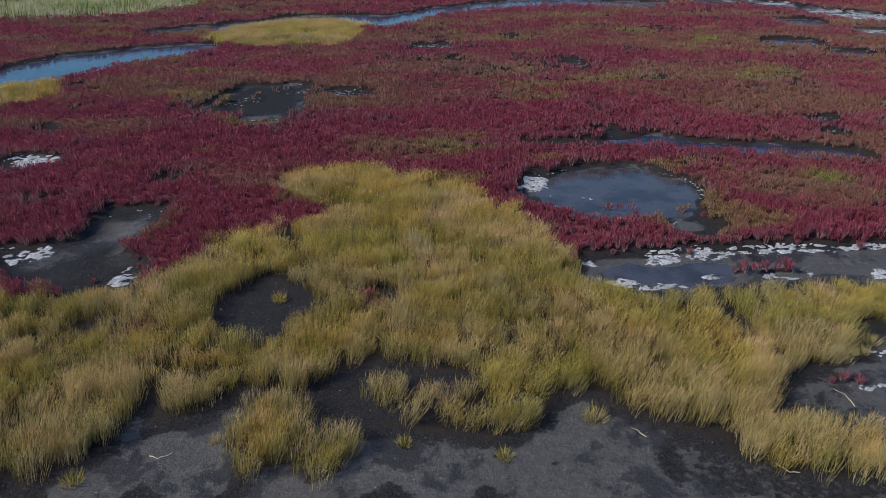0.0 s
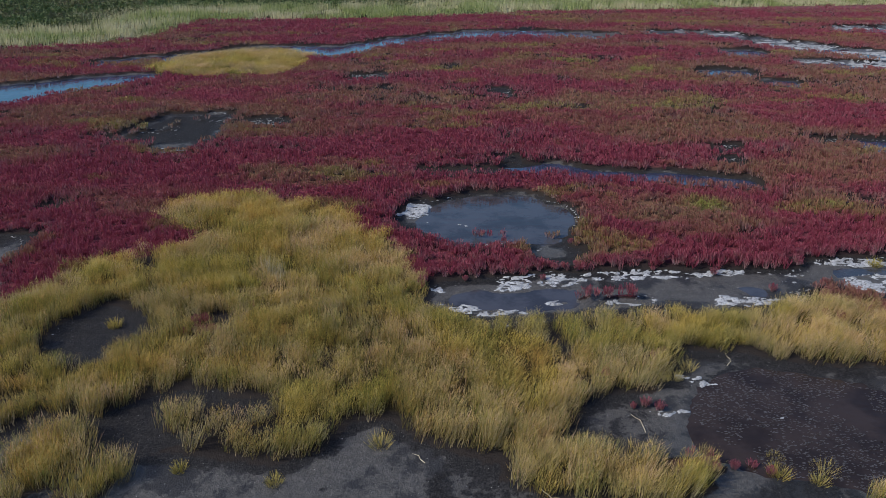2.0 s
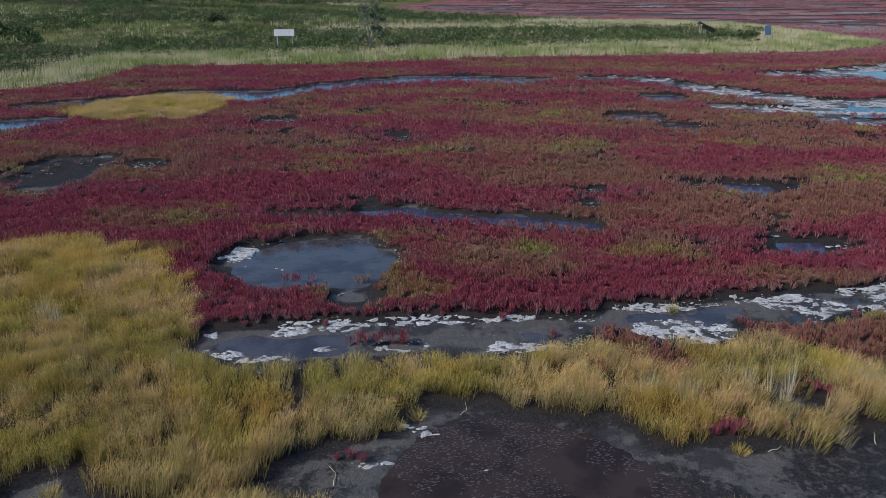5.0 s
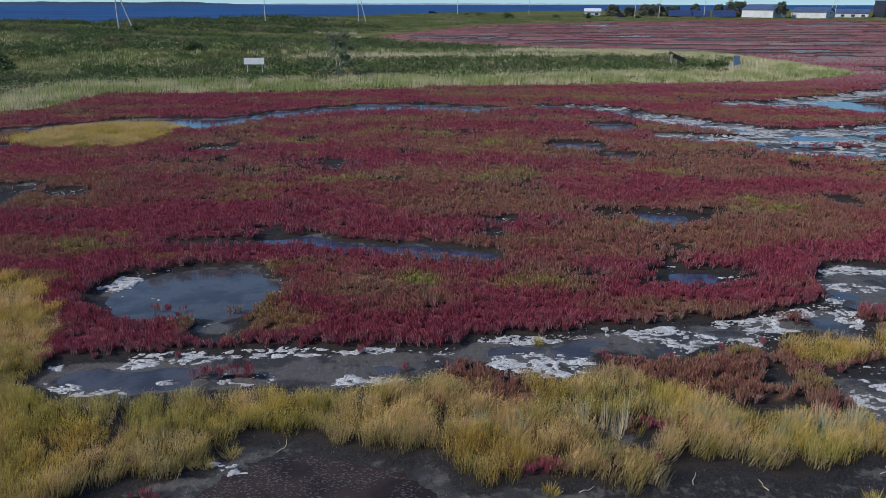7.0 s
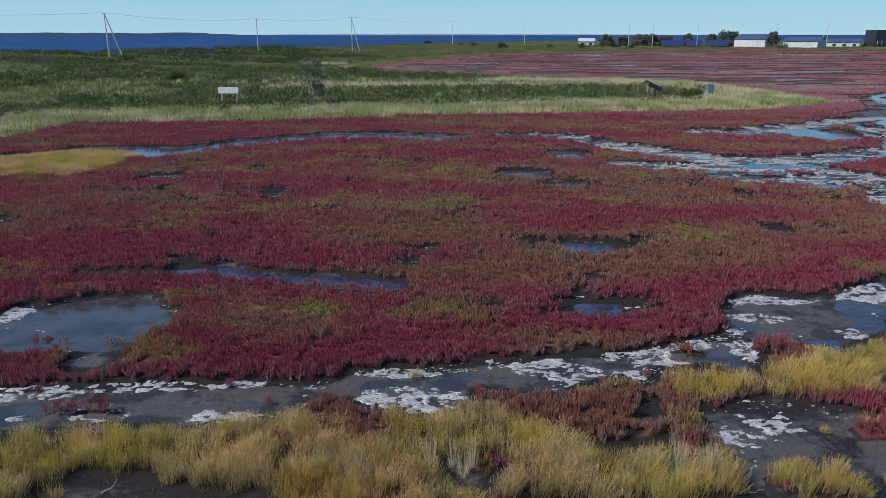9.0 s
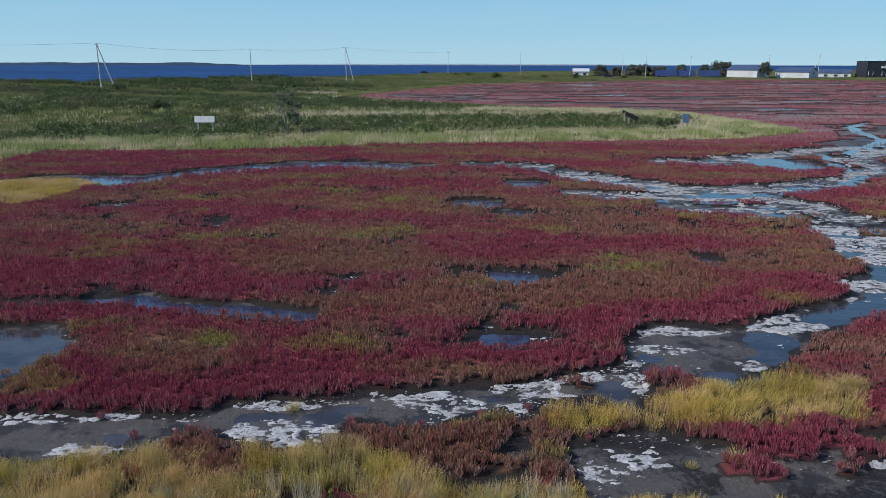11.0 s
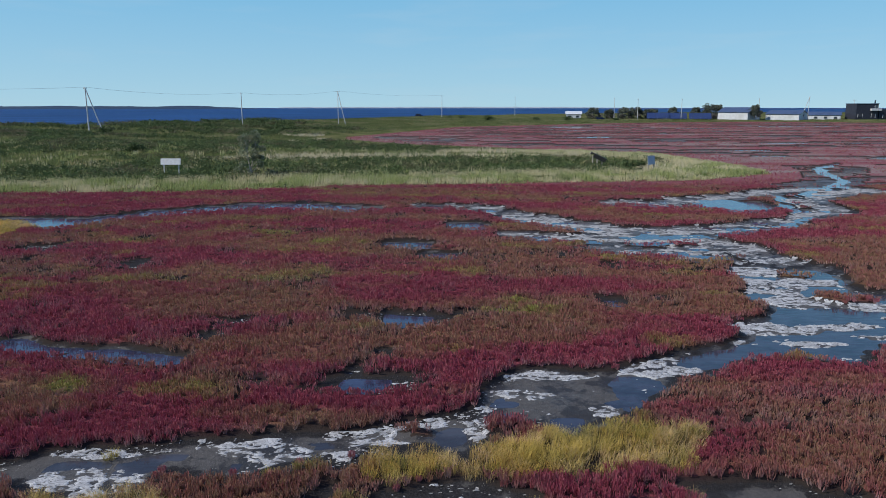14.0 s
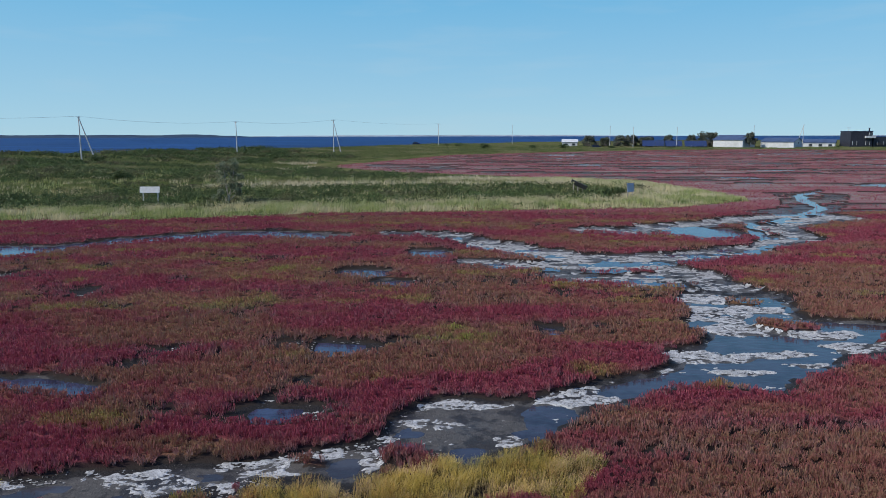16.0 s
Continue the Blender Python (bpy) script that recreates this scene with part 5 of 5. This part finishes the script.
M_WALL = surface("white_metal_cladding", (0.44, 0.45, 0.46), (0.52, 0.53, 0.53), 0.8, 0.6, 0, 0.02, (0.36, 0.36, 0.35))
M_ROOF = surface("blue_grey_roof_sheet", (0.05, 0.075, 0.13), (0.07, 0.10, 0.17), 1.5, 0.5, 0.2, 0.02)
M_BLUE = surface("solar_cell_glass", (0.016, 0.03, 0.085), (0.022, 0.04, 0.11), 1.5, 0.5, 0.1, 0.02)
M_BLACK = surface("black_cladding", (0.018, 0.02, 0.03), (0.028, 0.03, 0.042), 1.2, 0.6, 0, 0.02)
M_PALEBLUE = surface("pale_blue_cladding", (0.10, 0.22, 0.34), (0.13, 0.27, 0.40), 1.2, 0.6, 0, 0.02)
M_GLASS = surface("dark_window_glass", (0.03, 0.04, 0.05), (0.04, 0.05, 0.06), 1.0, 0.06, 0, 0.001, spec=0.8)
M_CAR = surface("dark_blue_car_paint", (0.01, 0.02, 0.07), (0.014, 0.026, 0.085), 2, 0.25, 0.3, 0.001)
M_TYRE = surface("tyre_rubber", (0.02, 0.02, 0.02), (0.03, 0.03, 0.03), 9, 0.9)
M_BARK = surface("pale_bark", (0.30, 0.26, 0.20), (0.42, 0.38, 0.32), 7, 0.85, 0, 0.02)
M_TREE = leaf("tree_leaves", [(0.14, 0.165, 0.10), (0.21, 0.235, 0.15), (0.09, 0.115, 0.06)], [((0.22, 0.19, 0.13), 0.5, 0.65, 0.7)], 0.9, 0.25)
# leaf tones of the far trees are greyed, with distance haze in the colour
M_PINE = leaf("hazed_tree_leaves", [(0.085, 0.098, 0.072), (0.11, 0.12, 0.088), (0.065, 0.072, 0.056)], [((0.14, 0.105, 0.095), 0.48, 0.60, 0.8)], 0.05, 0.15)


def white_sign():
    x, y = -7.85, 71.5
    g = ground_z(x, y)
    t = thing("sign_board", pose(x, y, g, 0, 0, 3), "weathered white wooden sign board on two posts among reeds", "sign")
    for s in (-0.72, 0.72):
        part("post", box(0.10, 0.10, 1.45 - g, pose(s, 0.16, (1.45 - g) / 2), 0.01), M_BOARD, t)
    for i in range(3):
        part("plank", box(1.95, 0.035, 0.215, pose(0, -0.02 + 0.05 * i, 1.9 - g - 0.62 + 0.11 + 0.2 * i, -14), 0.006), M_BOARD, t)
    part("batten", box(1.8, 0.05, 0.07, pose(0, 0.09, 1.9 - g - 0.60), 0.006), M_WOOD, t)


def dark_panel():
    x, y = 37.0, 83.0
    g = ground_z(x, y)
    t = thing("information_panel", pose(x, y, g, 0, 0, -8), "dark sloping information panel on pale legs in reeds", "sign")
    part("panel", box(1.8, 1.2, 0.14, pose(0, 0, 1.38 - g, 0, 24), 0.02), M_DARK, t)
    part("frame", box(0.12, 1.4, 0.34, pose(-0.92, 0, 1.72 - g, 0, 24), 0.02), M_DARK, t)
    part("apron", box(1.5, 0.06, 0.4, pose(0.0, -0.6, 1.18 - g, 0, 24), 0.02), M_DARK, t)
    for sx in (-0.75, -0.25, 0.3):
        part("leg", box(0.09, 0.09, 1.35 - g, pose(sx, -0.45, (1.35 - g) / 2), 0.01), M_WOOD, t)
        part("leg", box(0.09, 0.09, 1.35 - g, pose(sx, 0.45, (1.35 - g) / 2), 0.01), M_WOOD, t)


def small_sign():
    x, y = 41.4, 77.5
    g = ground_z(x, y)
    t = thing("notice_board", pose(x, y, g, 0, 0, 28), "small pale notice board with lines of dark writing", "sign")
    part("board", box(0.98, 0.05, 0.95, pose(0, 0, 1.1, -8), 0.01), M_NOTICE, t)
    for i in range(4):
        part("text_line", box(0.78, 0.006, 0.07, pose(0, -0.055 + 0.026 * i, 0.82 + 0.19 * i, -8)), M_ROOF, t)
    for sx in (-0.36, 0.36):
        part("post", box(0.08, 0.08, 1.3, pose(sx, 0.06, 0.65), 0.008), M_WOOD, t)


white_sign()
dark_panel()
small_sign()


def crown_mesh(blobs, count, size, seed):
    """Leaf clumps as many small leaves round several centres, thicker outside."""
    g = np.random.RandomState(seed)
    n = count
    pick = g.randint(0, len(blobs), n)
    b = np.array(blobs)[pick]
    d = g.normal(size=(n, 3))
    d /= np.linalg.norm(d, axis=1)[:, None]
    c = b[:, :3] + d * (b[:, 3] * g.rand(n) ** 0.4)[:, None] * np.array([1, 1, 0.85])
    u = g.normal(size=(n, 3))
    u /= np.linalg.norm(u, axis=1)[:, None]
    w = np.cross(u, g.normal(size=(n, 3)))
    w /= np.linalg.norm(w, axis=1)[:, None]
    s = (size * g.uniform(0.6, 1.4, n))[:, None]
    v = np.stack([c - u * s, c + w * s * 0.5, c + u * s, c - w * s * 0.5], 1).reshape(-1, 3)
    return v, (np.arange(n)[:, None] * 4 + np.arange(4)).reshape(-1, 4)


def tree(x, y, tall, wide, leafm, leaves, size, seed, label, bare=0.25, stems=3, boughs=14):
    """A short-stemmed tree: forked stems, limbs and an open crown of leaf clumps."""
    g = random.Random(seed)
    t = thing("tree", pose(x, y, ground_z(x, y) - 0.05), label, "tree")
    fork = (0.0, 0.0, tall * bare * 0.6)
    trunk = rod((0, 0, 0), fork, 0.022 * tall, 0.018 * tall)
    tops = []
    for i in range(stems):
        a = 6.28 * i / stems + g.uniform(-0.5, 0.5)
        top = (wide * 0.22 * math.cos(a), wide * 0.22 * math.sin(a), tall * g.uniform(0.7, 0.9))
        rod(fork, top, 0.015 * tall, 0.004 * tall, 6, trunk)
        tops.append(top)
    part("trunk", trunk, M_BARK, t)
    blobs = [(*p, wide * 0.16) for p in tops]
    for i in range(boughs):
        u = bare + (0.96 - bare) * (i + g.random()) / boughs
        a = g.uniform(0, 6.28)
        r = wide * 0.5 * math.sqrt(max(0.06, 1 - ((u - 0.42) / 0.60) ** 2)) * g.uniform(0.45, 1.0)
        end = (r * math.cos(a), r * math.sin(a), tall * u)
        s = tops[i % stems]
        k = max(0.1, u - 0.25)
        part("limb", rod((s[0] * k, s[1] * k, tall * k), end, 0.007 * tall, 0.002 * tall, 5), M_BARK, t)
        blobs.append((*end, wide * g.uniform(0.10, 0.19)))
    v, f = crown_mesh(blobs, leaves, size, seed)
    crown = new("crown", np_mesh("crown", v, f, leafm, fields={"up": np.full(len(v), 0.5)}))
    crown.parent = t
    return t


tree(0.6, 69.6, 4.3, 3.1, M_TREE, 4200, 0.08, 5, "small wind-bent tree with sparse grey-green leaves", 0.16)


def pole(x, y, top, prop=0.0, arm=False, tag="slim pale concrete utility pole on the shore"):
    g = ground_z(x, y) - 0.3
    t = thing("utility_pole", pose(x, y, g), tag, "utility pole", "poles along the shore")
    h = top - g
    part("shaft", rod((0, 0, 0), (0, 0, h), 0.16, 0.09, 10), M_POLE, t)
    if prop:
        part("prop", rod((prop, 0.3, 0), (0.05, 0, h - 0.3), 0.16, 0.10, 8), M_POLE, t, "slanting prop pole")
    part("crossarm", box(1.6 if arm else 0.7, 0.10, 0.10, pose(0, 0, h - 0.3), 0.01), M_STEEL, t)
    for s in ((-0.7, 0.7) if arm else (-0.28, 0.28)):
        part("insulator", rod((s, 0, h - 0.25), (s, 0, h - 0.02), 0.06, 0.04, 8), M_WALL, t)
    return Vector((x, y, top))


def wire(a, b, sag):
    cu = bpy.data.curves.new("wire", "CURVE")
    cu.dimensions, cu.bevel_depth = "3D", 0.02
    sp = cu.splines.new("POLY")
    sp.points.add(20)
    for i in range(21):
        u = i / 20
        p = a.lerp(b, u)
        sp.points[i].co = (p.x, p.y, p.z - sag * 4 * u * (1 - u), 1)
    cu.materials.append(M_STEEL)
    tagged(new("power_line", cu), "thin grey power line hanging between poles", "power line", "power lines")


TOPS = [pole(-103, 120, 11.2), pole(-56.8, 153, 11.0, 2.9), pole(-39.9, 208, 10.9), pole(-19.5, 255, 12.4, 2.5, True), pole(15.8, 366, 12.7, 0, True),
        pole(62, 470, 13.5, 0, True), pole(104, 372, 11.5), pole(116, 372, 11.0), pole(139, 374, 11.0), pole(176, 368, 11.5), pole(200, 366, 12.0, -3.5),
        pole(226, 372, 10.5, 0, True)]
for a, b in zip(TOPS[:5], TOPS[1:5]):
    wire(a, b, 0.9)


def gable(name, x, y, turn, w, depth, eaves, ridge, walls, roof, label, windows=0, category="shed"):
    """A long building with a pitched roof along its length; its gables close the ends. x, y: its near left corner."""
    t = thing(name, pose(x, y, ground_z(x, y) - 0.1, 0, 0, turn), label, category, "sheds behind the marsh")
    for sy in (0, depth):
        part("wall", box(w - 0.5, 0.25, eaves, pose(w / 2, sy + (0.13 if sy == 0 else -0.13), eaves / 2)), walls, t)
    for x0 in (0, w - 0.25):
        bm = bmesh.new()
        pts = [(0, 0), (depth, 0), (depth, eaves), (depth / 2, ridge), (0, eaves)]
        a = [bm.verts.new((x0, p, q)) for p, q in pts]
        b = [bm.verts.new((x0 + 0.25, p, q)) for p, q in pts]
        bm.faces.new(a), bm.faces.new(b)
        for i in range(5):
            bm.faces.new((a[i], a[(i + 1) % 5], b[(i + 1) % 5], b[i]))
        bmesh.ops.recalc_face_normals(bm, faces=bm.faces)
        part("gable_wall", bm, walls, t)
    slope = math.degrees(math.atan2(ridge - eaves, depth / 2))
    run = math.hypot(ridge - eaves, depth / 2) + 0.4
    part("roof", box(w + 0.8, run, 0.15, pose(w / 2, depth * 0.25 - 0.15, (eaves + ridge) / 2 + 0.06, slope)), roof, t)
    part("roof", box(w + 0.8, run, 0.15, pose(w / 2, depth * 0.75 + 0.15, (eaves + ridge) / 2 + 0.06, -slope)), roof, t)
    for i in range(windows):
        u = w * (i + 0.5) / windows
        win = part("window", box(1.6, 0.12, 1.0, pose(u, -0.05, eaves * 0.5), 0.02), M_GLASS, t)
        part("sill", box(1.8, 0.25, 0.08, pose(u, -0.1, eaves * 0.5 - 0.55)), M_STEEL, win)
    win = part("window", box(0.12, 1.4, 0.9, pose(w + 0.04, depth * 0.5, eaves * 0.8), 0.02), M_GLASS, t)
    part("sill", box(0.25, 1.6, 0.08, pose(w + 0.08, depth * 0.5, eaves * 0.8 - 0.5)), M_STEEL, win)
    return t


gable("shed", 158.5, 376, -45, 15.5, 15, 3.9, 6.3, M_WALL, M_ROOF, "long white metal shed with a dark blue roof")
gable("shed", 181.5, 372, -42, 16, 14, 3.0, 4.9, M_WALL, M_ROOF, "low white metal shed with a grey-blue roof")
gable("shed", 202.5, 378, -30, 18, 10, 2.4, 4.0, M_WALL, M_ROOF, "small white house with a grey roof and windows", 4)
gable("shed", 240, 384, -10, 32, 12, 2.8, 5.0, M_PALEBLUE, M_ROOF, "pale blue low shed beside the black house")
gable("shed", 82, 388, -10, 8, 7, 2.4, 3.8, M_WALL, M_WALL, "small white hut far behind the marsh", 2)


def solar_array(x, y, w):
    t = thing("solar_array", pose(x, y, ground_z(x, y), 0, 0, -14), "dark blue tilted solar panel array on steel posts", "solar panels", "solar arrays")
    n = int(w / 2.2)
    for i in range(n):
        for j in range(2):
            part("panel", box(2.14, 3.1, 0.06, pose((i - n / 2 + 0.5) * 2.2, (j - 0.5) * 2.75, 2.0 + (j - 0.5) * 1.45, 28), 0.01), M_BLUE, t)
        part("post", box(0.12, 0.12, 2.9, pose((i - n / 2 + 0.5) * 2.2, 1.6, 1.4)), M_STEEL, t)
        part("post", box(0.12, 0.12, 1.1, pose((i - n / 2 + 0.5) * 2.2, -2.0, 0.55)), M_STEEL, t)


for x, w in ((127.5, 11), (138, 10), (149.5, 11)):
    solar_array(x, 376, w)


def black_house():
    t = thing("house", pose(229.5, 366, ground_z(230, 366) - 0.1), "black two-storey flat-roofed house with white-framed windows", "house")
    part("wall", box(11, 10, 8.0, pose(0, 5, 4.0), 0.05), M_BLACK, t)
    part("wall", box(7, 9, 5.4, pose(9.8, 5, 2.7), 0.05), M_BLACK, t)
    part("roof", box(11.4, 10.4, 0.25, pose(0, 5, 8.12)), M_ROOF, t)
    part("chimney", box(0.5, 0.5, 1.6, pose(5.2, 3, 9.0), 0.03), M_BLACK, t)
    part("balcony", box(5.0, 1.2, 1.1, pose(4.0, -0.6, 5.2), 0.03), M_WALL, t, "white balcony front")
    for x, z, w, h in ((-3.4, 2.2, 2.2, 1.6), (3.2, 2.2, 2.0, 1.8), (4.5, 6.6, 1.8, 1.4), (9.5, 2.0, 3.0, 1.5)):
        win = part("window", box(w, 0.1, h, pose(x, -0.06, z), 0.02), M_GLASS, t)
        for sx in (-w / 2, w / 2):
            part("frame", box(0.16, 0.18, h + 0.2, pose(x + sx, -0.08, z)), M_WALL, win)


black_house()


def car(x, y, turn, paint, label):
    t = thing("car", pose(x, y, ground_z(x, y), 0, 0, turn), label, "car", "parked cars")
    bm = bmesh.new()
    side = [(-2.1, 0.35), (2.1, 0.35), (2.15, 0.75), (1.2, 0.95), (0.6, 1.45), (-1.5, 1.5), (-2.1, 1.0)]
    a = [bm.verts.new((p, -0.8, q)) for p, q in side]
    b = [bm.verts.new((p, 0.8, q)) for p, q in side]
    bm.faces.new(a), bm.faces.new(b)
    for i in range(7):
        bm.faces.new((a[i], a[(i + 1) % 7], b[(i + 1) % 7], b[i]))
    bmesh.ops.recalc_face_normals(bm, faces=bm.faces)
    bmesh.ops.bevel(bm, geom=list(bm.edges), offset=0.08, segments=2, affect="EDGES")
    part("body", bm, paint, t)
    for s in (-0.81, 0.81):
        part("window", box(1.9, 0.02, 0.4, pose(-0.4, s, 1.18), 0.008), M_GLASS, t)
        for wx in (-1.3, 1.3):
            part("wheel", rod((wx, s - 0.1, 0.32), (wx, s + 0.1, 0.32), 0.32, 0.32, 16), M_TYRE, t)


car(3, 395, 5, M_CAR, "dark blue car parked on the shore track")
car(96, 366, 0, M_CAR, "dark car parked near the white hut")

for i, (x, y, tall, wide) in enumerate(((95, 380, 5.6, 9.0), (104, 384, 4.8, 6), (112, 383, 5.6, 8), (118, 384, 5.8, 8), (124, 382, 4.8, 6),
                                        (130, 394, 5.0, 7.0), (140, 392, 6.0, 6.0), (152, 390, 6.0, 6), (158, 386, 7.6, 9.0), (164, 392, 7.4, 8.0),
                                        (174, 368, 7.6, 6.5))):
    tree(x, y, tall, wide, M_PINE, 3200, 0.30, 20 + i, "dark windbreak tree by the far sheds", 0.04 if i < 10 else 0.3, 5, 26)


def bush(x, y, r, seed, material=None):
    g = random.Random(seed)
    base = ground_z(x, y)
    blobs = [(g.uniform(-r, r) * 0.7, g.uniform(-r, r) * 0.5, r * g.uniform(0.25, 0.65), r * g.uniform(0.4, 0.6)) for _ in range(7)]
    v, f = crown_mesh(blobs, 500, r * 0.11, seed)
    ob = new("bush", np_mesh("bush", v, f, material or M_SHRUB, fields={"up": np.full(len(v), 0.5)}))
    ob.matrix_world = pose(x, y, base)
    tagged(ob, "rounded dark green bush on the dry land", "bush", "bushes")


for i, (x, y, r) in enumerate(((-22, 96, 1.3), (-24.5, 190, 1.6), (-50, 146, 1.6), (38, 330, 2.6), (26, 345, 1.8), (76, 345, 2.4), (-36, 76, 1.5),
                               (-40, 80, 1.8), (-44, 74, 1.6), (20, 350, 1.4), (-33, 72, 1.2), (39.5, 79, 1.1), (41, 80, 0.9), (100, 350, 1.8), (62, 350, 1.7))):
    bush(x, y, r, 60 + i)


def ridge(name, x0, x1, y, base, tall, material, label, taper):
    """A low far coast: an uneven long mound."""
    n = 160
    u = np.linspace(0, 1, n)
    x = x0 + (x1 - x0) * u
    h = tall * (0.65 + 0.5 * fbm(u * 40, u * 0 + y * 0.01)) * np.clip((1 - u) / taper, 0.08, 1) * np.clip(u / 0.02, 0.2, 1)
    rows = [np.stack([x, np.full(n, y - 60.0), np.full(n, base)], -1), np.stack([x, np.full(n, y + 0.0), base + h], -1),
            np.stack([x, np.full(n, y + 90.0), np.full(n, base)], -1)]
    v = np.concatenate(rows)
    i = np.arange(n - 1)
    f = np.concatenate([np.stack([i + k * n, i + 1 + k * n, i + 1 + (k + 1) * n, i + (k + 1) * n], -1) for k in (0, 1)])
    tagged(new(name, np_mesh(name, v, f, material)), label, "coast", kind="structure")


# both coasts have distance haze put into their bluish colours
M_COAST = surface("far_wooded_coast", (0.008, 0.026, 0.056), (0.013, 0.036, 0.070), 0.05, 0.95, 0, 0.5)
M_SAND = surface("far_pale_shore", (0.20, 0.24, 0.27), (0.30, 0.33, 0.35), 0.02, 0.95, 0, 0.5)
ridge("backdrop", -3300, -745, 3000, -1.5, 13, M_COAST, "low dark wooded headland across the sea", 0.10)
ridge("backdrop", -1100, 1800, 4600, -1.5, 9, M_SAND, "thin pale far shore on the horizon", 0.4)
